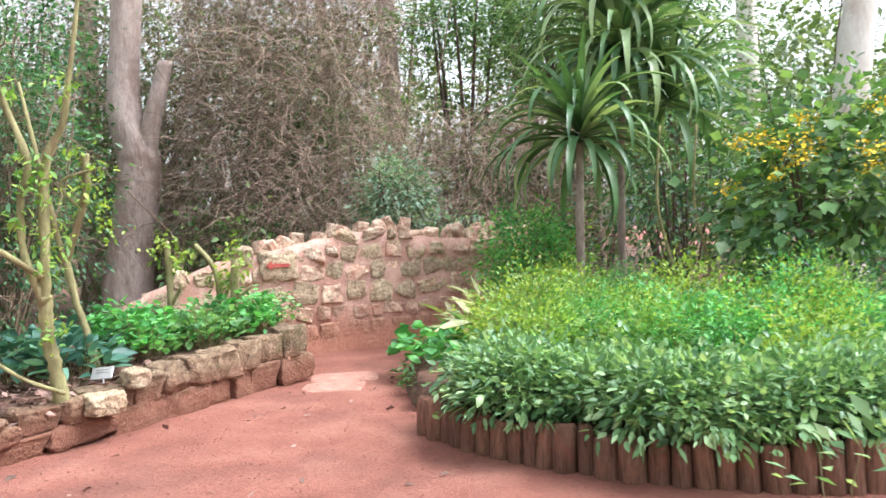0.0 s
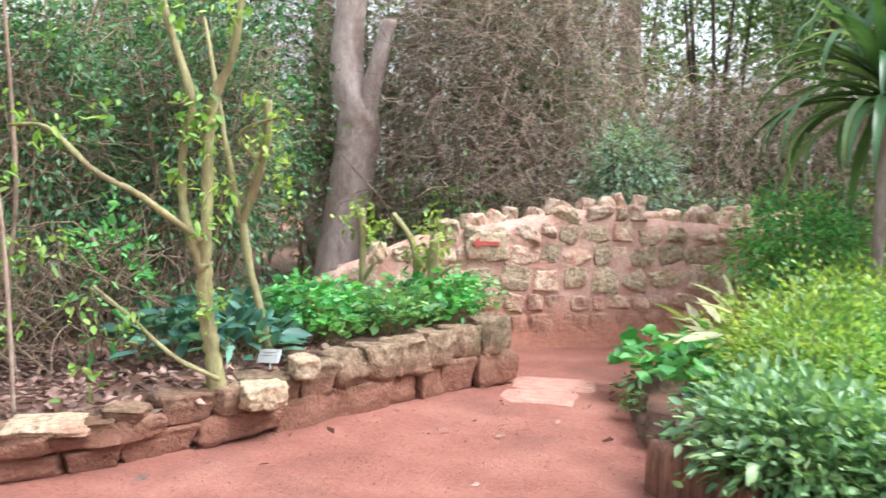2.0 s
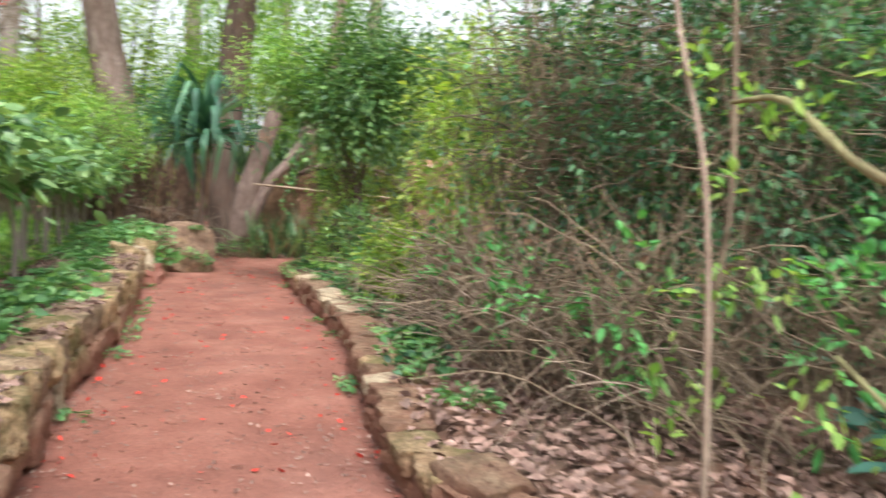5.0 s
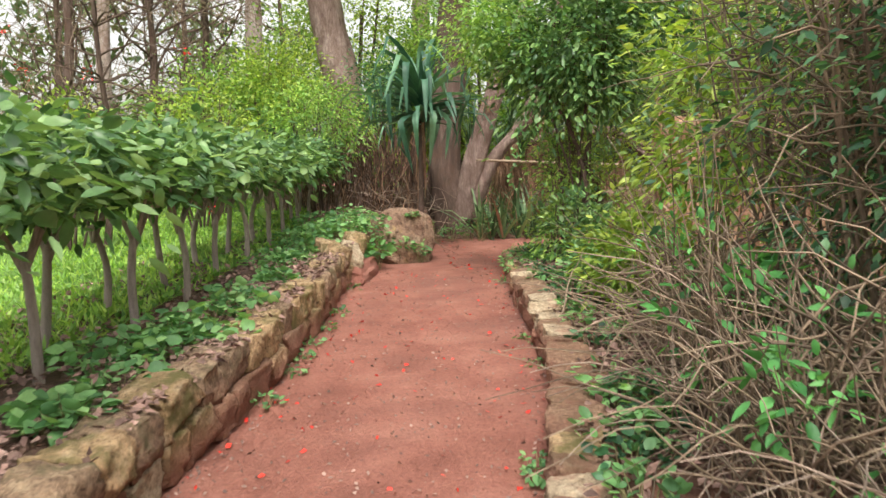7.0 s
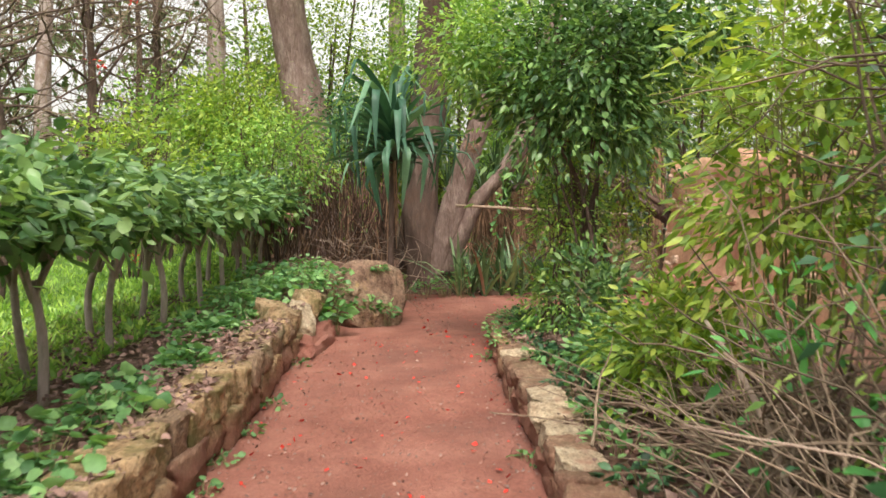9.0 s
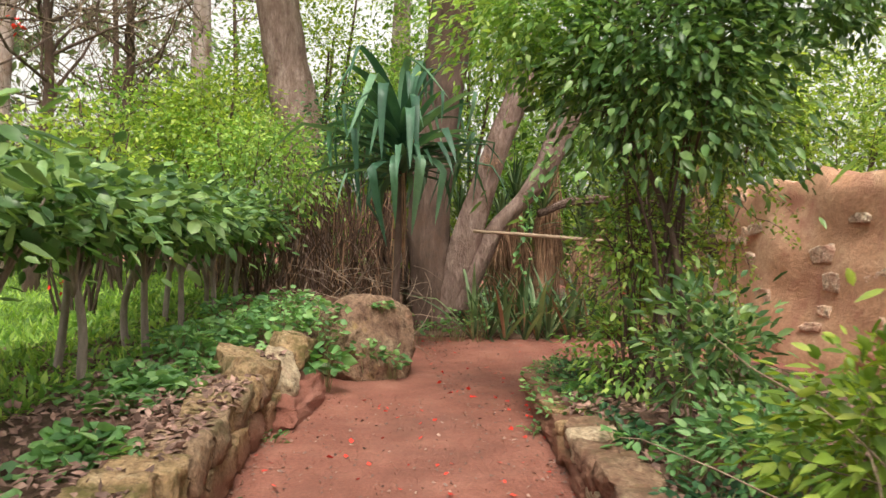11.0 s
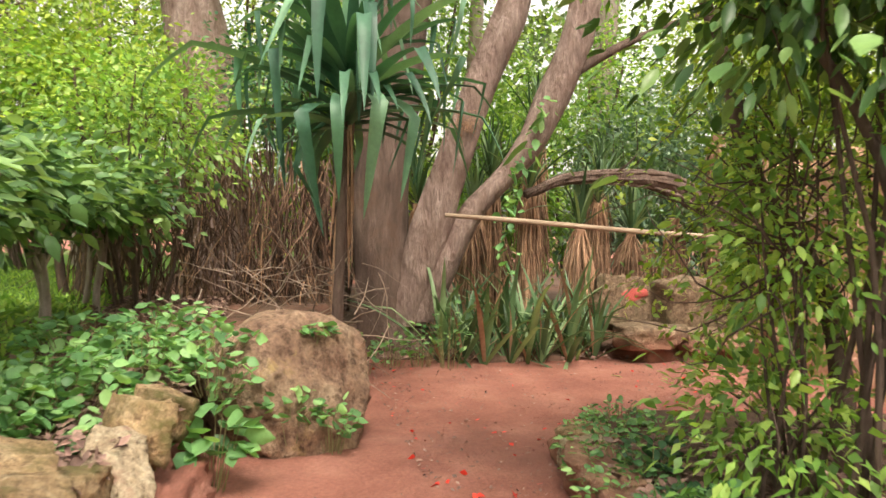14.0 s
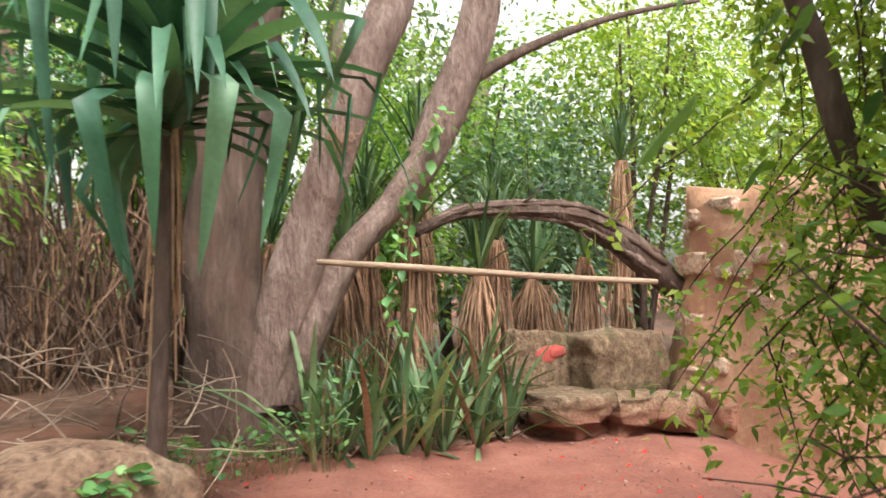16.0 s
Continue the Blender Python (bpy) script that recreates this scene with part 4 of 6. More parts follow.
child("limb", trunk_mesh("limb", [(0.2, 0.2, 0.35, 0.16), (0.3, 0.65, 1.4, 0.15), (0.3, 1.2, 2.05, 0.16), (0.3, 1.6, 2.85, 0.17), (0.3, 1.85, 3.7, 0.16), (0.2, 2.1, 5.5, 0.1)], PINK_BARK, 14, 30, 0.14), tree)
child("branch", tube_mesh("branch", [curved([(0.3, 1.65, 2.9, 0.06), (0.35, 2.3, 3.3, 0.045), (0.3, 3.2, 3.7, 0.03), (0.3, 4.2, 4.0, 0.02)], 14)], BARK, 7), tree)
# crown above the view, its leaf count set to shade yucca and tree base
crown(tree, (-0.5, 0.8, 6.4), (3.0, 3.2, 1.6), L_BRIGHT, 0.11, 220, 34, 0.3)

pale = thing("pale_tree", "leaning pale-barked tree behind the hedge", "tree", (-19.2, 2.6, 0.4))
child("trunk", trunk_mesh("trunk", [(0.2, 0.25, -0.1, 0.42), (0.1, 0.1, 2.2, 0.38), (0, -0.2, 3.6, 0.36), (0, -0.45, 5.2, 0.34), (0, -0.6, 7.5, 0.25)], PINK_BARK, 16, 30, 0.1), pale)
crown(pale, (-0.5, -0.5, 7.2), (2.6, 2.6, 1.5), L_LIME, 0.12, 160, 30, 0.3)

# rail and fallen arch
rail = new("pole_rail", tube_mesh("pole_rail", [curved([(-16.12, 4.98, 1.42, 0.02), (-16.05, 5.7, 1.385, 0.024), (-16.08, 6.8, 1.325, 0.025), (-16.1, 7.72, 1.29, 0.022)], 16)], POLE, 9, rough=0.08))
tagged(rail, "pale peeled wooden pole lashed as a rail", "rail")
arch = thing("fallen_branch", "thick arched dead branch with fissured bark", "branch", (-17.2, 6.2, 0))
child("bough", tube_mesh("bough", [curved([(0.1, -0.15, 1.68, 0.05), (0, 0.3, 1.86, 0.06), (0, 0.8, 1.91, 0.075), (0, 1.35, 1.9, 0.1), (0, 1.75, 1.78, 0.12), (0.1, 2.15, 1.5, 0.13), (0.2, 2.5, 1.2, 0.12)], 40)], BARK, 13, rough=0.2), arch)
for k in range(7):
    turn = k * 0.9
    ridge = curved([(0.1, -0.15, 1.68, 0.05), (0, 0.3, 1.86, 0.06), (0, 0.8, 1.91, 0.075), (0, 1.35, 1.9, 0.1), (0, 1.75, 1.78, 0.12), (0.1, 2.15, 1.5, 0.13), (0.2, 2.5, 1.2, 0.12)], 30)
    ridge = [(x + r * 0.96 * math.cos(turn + 0.05 * i), y + 0.3 * r * math.sin(turn + 0.05 * i), z + r * 0.96 * math.sin(turn + 0.05 * i), r * rng.uniform(0.12, 0.3)) for i, (x, y, z, r) in enumerate(ridge)]
    child("bark_ridge", tube_mesh("bark_ridge", [ridge[k % 4:27 + k % 3]], PINK_BARK if k % 2 else BARK, 5, rough=0.3), arch)
for y, z, dz in ((0.9, 1.96, 0.2), (1.5, 1.75, -0.35)):
    child("broken_twig", tube_mesh("broken_twig", [wander((0.03, y, z), (0.3, 0.2, dz), 0.3, 0.014, 0.005, 5, 0.15)], BARK, 5), arch)


# skirted dracaenas behind the rail
def skirt_tree(at, height, radius, label, heads=30):
    ob = thing("skirted_dracaena", label, "tree", at)
    child("trunk", trunk_mesh("trunk", [(0, 0, -0.1, 0.08), (0, 0, height * 0.5, 0.07), (0, 0, height, 0.06)], DEAD_LEAF, 8, 10, 0.1), ob)
    paths = []
    for _ in range(170):
        a, z = rng.uniform(0, 2 * math.pi), height * rng.uniform(0.25, 1.0) ** 0.8
        ln = min(z - 0.02, rng.uniform(0.35, 0.8))
        r0, r1 = 0.06, radius * rng.uniform(0.5, 1.1)
        paths.append([(math.cos(a) * (r0 + (r1 - r0) * f ** 0.6) + rng.normal(0, 0.008), math.sin(a) * (r0 + (r1 - r0) * f ** 0.6) + rng.normal(0, 0.008), z - ln * f, 0.012 * (1.1 - 0.6 * f)) for f in (0, 0.25, 0.6, 1)])
    tagged(child("dead_leaf_skirt", tube_mesh("dead_leaf_skirt", paths, DEAD_LEAF, 3, False), ob, None, "skirt of hanging dry brown leaves"), kind="stuff")
    if heads:
        for i in range(heads):
            m = Matrix.Translation((0, 0, height)) @ Matrix.Rotation(i * 2.39996, 4, "Z") @ Matrix.Rotation(-(1.2 * i / heads - 0.4), 4, "Y") @ Matrix.Diagonal((rng.uniform(0.6, 0.85),) * 3 + (1,))
            child("leaf", A_LEAVES[int(rng.integers(5))], ob, m)
    return ob


# dry thatch of hanging leaves between hedge and old tree
thatch = thing("leaf_thatch", "curtain of hanging dry brown strap leaves", "plant", (-17.4, 3.2, 0.3))
paths = []
for _ in range(720):
    z = rng.uniform(0.4, 1.75)
    st = (rng.normal(0, 0.25), rng.uniform(-1.6, 0.85), z)
    paths.append(wander(st, (rng.normal(0, 0.15), rng.normal(0, 0.12), -1), min(z - 0.05, rng.uniform(0.4, 1.1)), 0.01, 0.004, 6, 0.2, 0.05))
tagged(child("dead_leaf_skirt", tube_mesh("dead_leaf_skirt", paths[:600], DARK_THATCH, 3, False), thatch), kind="stuff")
tagged(child("stalk_tangle", tube_mesh("stalk_tangle", paths[600:], DEAD_LEAF, 3, False), thatch, None, "paler hanging dry stalks"), kind="stuff")

for x, y, h, r, n in ((-17.3, 6.75, 1.35, 0.22, 24), (-18.4, 6.6, 2.5, 0.2, 34), (-18.3, 9.0, 2.6, 0.17, 34), (-17.9, 5.7, 1.5, 0.25, 20), (-18.0, 7.7, 1.3, 0.3, 26), (-18.6, 8.2, 1.2, 0.3, 20),
                      (-18.8, 5.2, 1.6, 0.3, 20), (-18.9, 6.2, 1.4, 0.3, 20), (-17.6, 6.25, 1.75, 0.15, 18), (-17.75, 7.15, 1.65, 0.16, 22), (-17.6, 8.05, 1.5, 0.16, 16), (-18.1, 5.95, 1.9, 0.16, 22), (-18.3, 7.4, 1.8, 0.18, 24)):
    skirt_tree((x, y, 0.0), h, r, "dracaena trunk wrapped in hanging dry brown leaves", n)

# ---------------------------------------------------------------- hedge of small trees beside the path
def hedge_tree(seed):
    ob = thing("hedge_tree", "small hedge tree with bare stem and flat leafy top", "tree", group="hedge along the path")
    paths = [curved([(0, 0, -0.08, 0.032), (rng.normal(0, 0.03), rng.normal(0, 0.03), 0.35, 0.028), (rng.normal(0, 0.05), rng.normal(0, 0.05), 0.7, 0.024)], 8)]
    x, y, z, _ = paths[0][-1]
    for _ in range(5):
        a = rng.uniform(0, 2 * math.pi)
        paths.append(curved([(x, y, z - 0.12, 0.016), (x + 0.12 * math.cos(a), y + 0.12 * math.sin(a), z + 0.15, 0.012), (x + 0.3 * math.cos(a), y + 0.3 * math.sin(a), z + 0.45, 0.006)], 7))
    child("stem", tube_mesh("stem", paths, GREY_BARK, 6), ob)
    pts, dirs = clumps((0, 0, 1.14), (0.5, 0.62, 0.2), 66, 15, 0.11, 0.25)
    child("crown", leaf_mesh("crown", pts, dirs * np.array((1, 1, 0.4)) + np.array((0, 0, 0.1)), 0.105, L_HEDGE, 0.62, jitter=0.6, fine=True), ob)
    return ob


variants = [hedge_tree(i) for i in range(4)]
spots = [(x, 1.25 + 0.065 * (-7 - x) + (0.35 if i % 2 else 0.0)) for i, x in enumerate(np.arange(-5.2, -16.6, -0.56))]
for i, (x, y) in enumerate(spots):
    m = Matrix.LocRotScale((x + rng.uniform(-0.1, 0.1), y + rng.uniform(-0.08, 0.08), 0.36), Euler((0, 0, rng.uniform(0, 6.28))), None)
    if i < 4:
        variants[i].matrix_basis = m
    else:
        copy_thing(variants[i % 4], m)

# ---------------------------------------------------------------- thicket beside the path and the bright bushes
def thicket(at, radii, lift, count, leaf=L_THICKET, size=0.06, twigs=480, label="dense tangled thicket of twigs and small leaves"):
    ob = shrub("thicket", label, "shrub", at, radii, lift, 14, leaf, size, int(count * 1.05), 23, 0.12, 0.48, shell=0.35, twigs=twigs, low=-0.9, stem_r=0.014, lean=0.8, stem_mat=BRAMBLE)
    return ob


for x, y, rx, ry, rz, n in ((-4.0, 6.9, 0.8, 0.9, 1.8, 260), (-4.8, 5.75, 0.95, 0.85, 1.75, 380), (-5.9, 5.55, 0.9, 0.85, 1.8, 260), (-6.9, 5.75, 0.9, 0.85, 1.8, 320), (-5.2, 7.2, 1.3, 0.9, 2.1, 330), (-7.2, 7.1, 1.1, 0.9, 2.0, 260),
                            (-4.8, 8.3, 0.9, 0.8, 2.0, 240), (-6.6, 8.3, 1.3, 0.8, 2.2, 260), (-8.3, 6.9, 0.9, 0.8, 1.9, 220)):
    thicket((x, y, 0.2), (rx, ry, rz), 1.7, int(n * 0.5) if x < -6.5 else n, L_BRIGHT if x < -6.5 else L_THICKET)
for x, y in ((-3.6, 5.4), (-4.5, 5.0), (-5.2, 4.75), (-6.2, 4.85), (-7.0, 5.05)):
    shrub("young_shoot", "young leafy shoots in front of the thicket", "plant", (x, y, 0.2), (0.4, 0.35, 0.55), 0.55, 16, L_NETTLE, 0.08, 20, 10, 0.042, 0.45, twigs=95, stem_r=0.006, lean=1.0, fine=True, rise=0.3, stem_mat=BRAMBLE)
for x, y, lean in ((-4.6, 4.75, 0.5), (-5.3, 4.6, 0.2), (-6.0, 4.7, 0.4), (-4.2, 5.2, -0.3)):
    fan = thing("bare_twigs", "fan of bare arching brown twigs before the thicket", "brushwood", (x, y, 0.2), "bare twigs before the thicket")
    for name, mat, n in (("brown_tangle", BRAMBLE, 60), ("pale_tangle", TWIG, 26)):
        paths = [wander((rng.normal(0, 0.25), rng.normal(0.1, 0.15), rng.uniform(0, 0.35)), (rng.normal(lean, 0.6), rng.normal(-0.15, 0.35), rng.uniform(0.4, 1.3)), rng.uniform(0.5, 1.25), 0.005, 0.002, 8, 0.16, 0.12) for _ in range(n)]
        tagged(child(name, tube_mesh(name, paths, mat, 4, False), fan), kind="stuff")
shrub("lime_shrub", "light green shrub with slender upright stems", "shrub", (-8.5, 5.85, 0.2), (0.52, 0.52, 1.45), 1.6, 18, L_LIME, 0.09, 170, 16, 0.13, 0.42, stem_mat=GREEN_STEM, twigs=60, stem_r=0.01, fine=True)
shrub("lime_shrub", "bright green shrub spilling towards the path", "shrub", (-9.0, 5.4, 0.2), (0.42, 0.42, 0.42), 0.42, 10, L_LIME, 0.085, 90, 16, 0.09, 0.45, stem_mat=GREEN_STEM, stem_r=0.008, fine=True, rise=0.2)
shrub("young_shrub", "low shrub of upright mid-green leaves beside the kerb", "shrub", (-10.6, 5.42, 0.2), (0.36, 0.33, 0.42), 0.5, 9, L_HEDGE, 0.1, 60, 14, 0.09, 0.4, stem_mat=GREEN_STEM, stem_r=0.008, fine=True, rise=0.4)
shrub("young_shrub", "low shrub of upright mid-green leaves beside the kerb", "shrub", (-9.8, 5.3, 0.2), (0.32, 0.3, 0.22), 0.24, 9, L_GROUND, 0.075, 50, 14, 0.08, 0.45, stem_mat=GREEN_STEM, stem_r=0.006, fine=True, rise=0.3)
shrub("dark_shrub", "tall dark glossy shrub leaning over the path", "shrub", (-11.7, 5.6, 0.2), (0.7, 0.8, 1.2), 2.4, 9, L_DARK, 0.085, 300, 24, 0.16, 0.52, stem_mat=BARK, twigs=60, stem_r=0.016, low=-0.6, fine=True)
shrub("dark_shrub", "airy undergrowth of small green leaves behind the kerb", "shrub", (-12.0, 5.55, 0.2), (0.42, 0.36, 0.7), 1.1, 8, L_BRIGHT, 0.055, 75, 18, 0.11, 0.5, stem_mat=BARK, twigs=40, stem_r=0.012, fine=True)
shrub("dark_shrub", "low small-leaved shrub at the end of the kerb", "shrub", (-12.0, 5.45, 0.25), (0.5, 0.32, 0.32), 0.28, 8, L_BRIGHT, 0.07, 60, 16, 0.09, 0.5, stem_mat=BARK, stem_r=0.012)

over = thing("overhanging_bough", "leafy bough arching over the path", "tree", (-11.6, 5.7, 0.2))
child("limb", tube_mesh("limb", [curved([(0.1, 0.1, -0.1, 0.026), (-0.1, -0.1, 1.4, 0.022), (-0.5, -0.6, 2.3, 0.016), (-0.9, -1.1, 2.8, 0.012)], 16)], BARK, 7), over)
for name, middle, radii, count, leaf, size in (("foliage", (-0.4, -0.95, 2.75), (0.7, 0.75, 0.6), 230, L_BRIGHT, 0.065), ("side_foliage", (0.0, 0.85, 2.95), (0.6, 0.65, 0.45), 120, L_DARK, 0.09)):
    pts, dirs = clumps(middle, radii, count, 20, 0.12, 0.3)
    child(name, leaf_mesh(name, pts, dirs, size, leaf, 0.5), over)

hanging = thing("hanging_tree", "small-leaved tree with a curved dark trunk and hanging branches", "tree", (-12.85, 6.05, 0.1))
child("trunk", trunk_mesh("trunk", [(0.45, 0.1, -0.1, 0.06), (0.3, 0.05, 0.9, 0.05), (0.05, -0.2, 1.5, 0.045), (-0.1, -0.3, 2.1, 0.04), (-0.35, -0.45, 2.9, 0.028)], BARK, 10, 22, 0.12), hanging)
HANG = []
HANG_LEAF, HANG_WAY = [], []
for _ in range(165):
    a, r = rng.uniform(0, 2 * math.pi), 0.54 * math.sqrt(rng.uniform(0.05, 1))
    s = wander((r * math.cos(a), r * math.sin(a) + 0.16, rng.uniform(0.9, 3.2)), (rng.normal(0, 0.4), rng.normal(0, 0.4), -0.8), rng.uniform(0.3, 0.85), 0.005, 0.002, 6, 0.2, 0.1)
    HANG.append(s)
    for x, y, z, _ in s[1:]:
        for _ in range(11):
            HANG_LEAF.append((x + rng.normal(0, 0.035), y + rng.normal(0, 0.035), z + rng.normal(0, 0.05)))
            HANG_WAY.append((rng.normal(0, 1), rng.normal(0, 1), -0.4))
tagged(child("stem_tangle", tube_mesh("stem_tangle", HANG, BARK, 3, False), hanging), kind="stuff")
child("crown", leaf_mesh("crown", np.array(HANG_LEAF), np.array(HANG_WAY), 0.05, L_LIME, 0.55), hanging)

# ---------------------------------------------------------------- background woods
def big_tree(name, label, at, knots, bark, crown_at=None, radii=(2, 2, 2), leaf=L_FAR, size=0.16, count=90, per=22, spread=0.35, limbs=()):
    ob = thing(name, label, "tree", at)
    child("trunk", trunk_mesh("trunk", knots, bark, 14, 24, 0.08, 0.15), ob)
    for k in limbs:
        child("limb", trunk_mesh("limb", k, bark, 10, 14, 0.08), ob)
    if crown_at:
        crown(ob, crown_at, radii, leaf, size, count, per, spread)
    return ob


big_tree("forked_tree", "large forked tree with smooth grey-brown trunk", (-5.3, 12.4, 0), [(0, 0, -0.1, 0.42), (0.1, 0, 1.2, 0.34), (0.3, 0, 2.6, 0.33), (0.1, 0, 3.6, 0.26), (0.25, 0, 5.5, 0.22), (0.3, 0, 8, 0.15)], PALE_BARK,
         (0, 0, 7.5), (2.5, 2.5, 1.8), limbs=([(0.35, 0, 2.5, 0.2), (0.6, -0.1, 3.3, 0.15), (0.85, -0.15, 4.15, 0.12)],))
big_tree("slender_tree", "slender grey tree of the wood", (-1.1, 17.0, 0), [(0, 0, -0.1, 0.24), (-0.1, 0, 3, 0.21), (-0.2, 0, 6, 0.2), (-0.4, 0, 10, 0.15)], GREY_BARK, (0, 0, 9), (3, 2.5, 2))
big_tree("eucalyptus", "tall eucalyptus with smooth white trunk", (7.3, 19.0, 0), [(0, 0, -0.1, 0.3), (0, 0, 4, 0.26), (0, 0, 8, 0.24), (0.1, 0, 13, 0.2)], WHITE_BARK, (0, 0, 12), (3, 3, 2.5))
big_tree("eucalyptus", "tall leaning eucalyptus with smooth white trunk", (7.75, 15.5, 0), [(0, 0, -0.1, 0.4), (0.15, 0, 3, 0.36), (0.5, 0, 6, 0.32), (1.0, 0, 11, 0.25)], WHITE_BARK, (1, 0, 11), (3, 3, 2.5))
for x, y, h, r in ((1.8, 21, 9, 0.3), (-3.2, 19, 9, 0.22), (4.0, 22, 10, 0.25), (-8, 17, 9, 0.3), (-11, 14, 8, 0.25), (-15, 15, 9, 0.3), (-22, 9, 8, 0.25), (-24, 4.5, 8, 0.3), (-25, 0, 9, 0.3), (-22, -3, 8, 0.2), (-21, 6.5, 7, 0.16)):
    big_tree("woodland_tree", "tall grey-trunked tree of the wood", (x, y, 0), [(0, 0, -0.1, r), (rng.normal(0, 0.2), 0, h * 0.4, r * 0.85), (rng.normal(0, 0.5), 0, h, r * 0.5)], GREY_BARK, (0, 0, h), (2.6, 2.6, 1.8), size=0.1, count=70, per=34)

# curtain of dry creepers over the trees behind the rubble wall
def creeper_mound(at, radii, strands, label, core=160):
    """Dead creepers draped over a tree: a bulging mass of hanging strands round an added core of dark leaves that
    blocks the light.
    """
    ob = thing("dry_creeper", label, "creeper", at)
    rx, ry, top = radii

    def strand(thick):
        u, f = rng.uniform(-1, 1), rng.uniform(0.12, 1.0)
        wide = math.sqrt(max(0.02, 1 - 0.75 * u * u))
        z = top * f * (0.72 + 0.28 * wide)
        out = ry * wide * math.sqrt(max(0.03, 1 - (f * 0.96) ** 2.4))
        start = (u * rx * (1 - 0.25 * f * f), -out * rng.uniform(0.55, 1.08), z)
        d = (rng.normal(0, 0.55), rng.normal(-0.25, 0.35), -1 + rng.uniform(0, 1.3))
        return wander(start, d, min(z * 0.95, rng.uniform(0.5, 1.9)), thick, thick * 0.45, 6, 0.45, 0.08)
    for name, mat, n, lo, hi in (("brown_tangle", BRAMBLE, strands // 4, 0.004, 0.009), ("pale_tangle", CREEPER, strands * 3 // 4, 0.003, 0.007)):
        tagged(child(name, tube_mesh(name, [strand(rng.uniform(lo, hi)) for _ in range(n)], mat, 3, False), ob), kind="stuff")
    vines = [wander((rng.uniform(-rx, rx) * 0.8, -ry * rng.uniform(0.2, 0.9), 0), (rng.normal(0, 0.2), 0, 1), top * rng.uniform(0.5, 0.9), 0.022, 0.008, 10, 0.16) for _ in range(14)]
    for vine in vines:
        child("vine", tube_mesh("vine", [vine], BRAMBLE, 6, False), ob)
    # added core of dark leaves, keeps light from passing between the strands
    pts, dirs = clumps((0, 0.5, top * 0.5), (rx * 0.9, ry * 0.7, top * 0.5), core, 26, 0.25, 0.2)
    child("inner_foliage", leaf_mesh("inner_foliage", pts, dirs, 0.14, L_DARK, 0.6), ob)
    return ob


creeper_mound((-2.75, 13.7, 0), (2.1, 1.7, 6.6), 5200, "tangled mound of dry brown creepers over a tree", 300)
creeper_mound((0.9, 14.6, 0), (2.2, 1.2, 3.6), 2400, "tangle of bare brown twigs behind the wall", 150)
creeper_mound((-6.3, 13.9, 0), (1.6, 1.2, 6.4), 1700, "hanging dry creepers beside the forked tree", 200)

# evergreen masses of the wood
for x, y, rx, rz, lift, leaf, size, n in ((-0.8, 11.6, 0.6, 0.6, 1.85, L_GREY, 0.085, 150), (0.0, 11.5, 0.6, 0.4, 1.2, L_GREY, 0.09, 70), (1.0, 9.3, 0.65, 0.6, 0.8, L_BRIGHT, 0.08, 120),
                                          (-3.4, 12.2, 1.2, 0.9, 0.9, L_DARK, 0.12, 110), (-7.6, 10.4, 1.6, 2.6, 2.6, L_THICKET, 0.12, 380), (-5.9, 10.2, 1.1, 2.4, 3.0, L_THICKET, 0.11, 260), (-9.5, 11.5, 2.0, 2.2, 2.4, L_THICKET, 0.14, 180),
                                          (3.6, 12.5, 1.8, 1.6, 1.8, L_FAR, 0.13, 170), (6.5, 13.5, 2.2, 1.9, 2.0, L_FAR, 0.14, 200)):
    shrub("evergreen_shrub", "broad evergreen shrub at the edge of the wood", "shrub", (x, y, 0), (rx, rx, rz), lift, 8, leaf, size, int(n * (0.8 if y > 10 else 1)), 18, 0.2 if rx > 1 else 0.13, stem_mat=BARK, twigs=30)


def far_woods():
    """The wood that closes the view all round: one mesh of leaf clumps."""
    pts, dirs = [], []
    for a in np.linspace(radians(15), radians(375), 170, endpoint=False):
        seen = a < radians(230)
        for _ in range(2 if seen else 1):
            r = rng.uniform(20, 30)
            p, d = clumps((-6 + r * math.cos(a) * 1.1, 5 + r * math.sin(a), 0.5 + 7.0 * rng.uniform(0, 1) ** 1.4), (2.4, 2.4, 2.2), 18, 20 if seen else 12, 0.32, 0.3)
            keep = p[:, 2] > 0
            pts.append(p[keep])
            dirs.append(d[keep])
    ob = new("far_woods", leaf_mesh("far_woods", np.concatenate(pts), np.concatenate(dirs), 0.3, L_FAR, 0.55))
    tagged(ob, "distant leafy woods closing the view", "woods", kind="stuff")


far_woods()


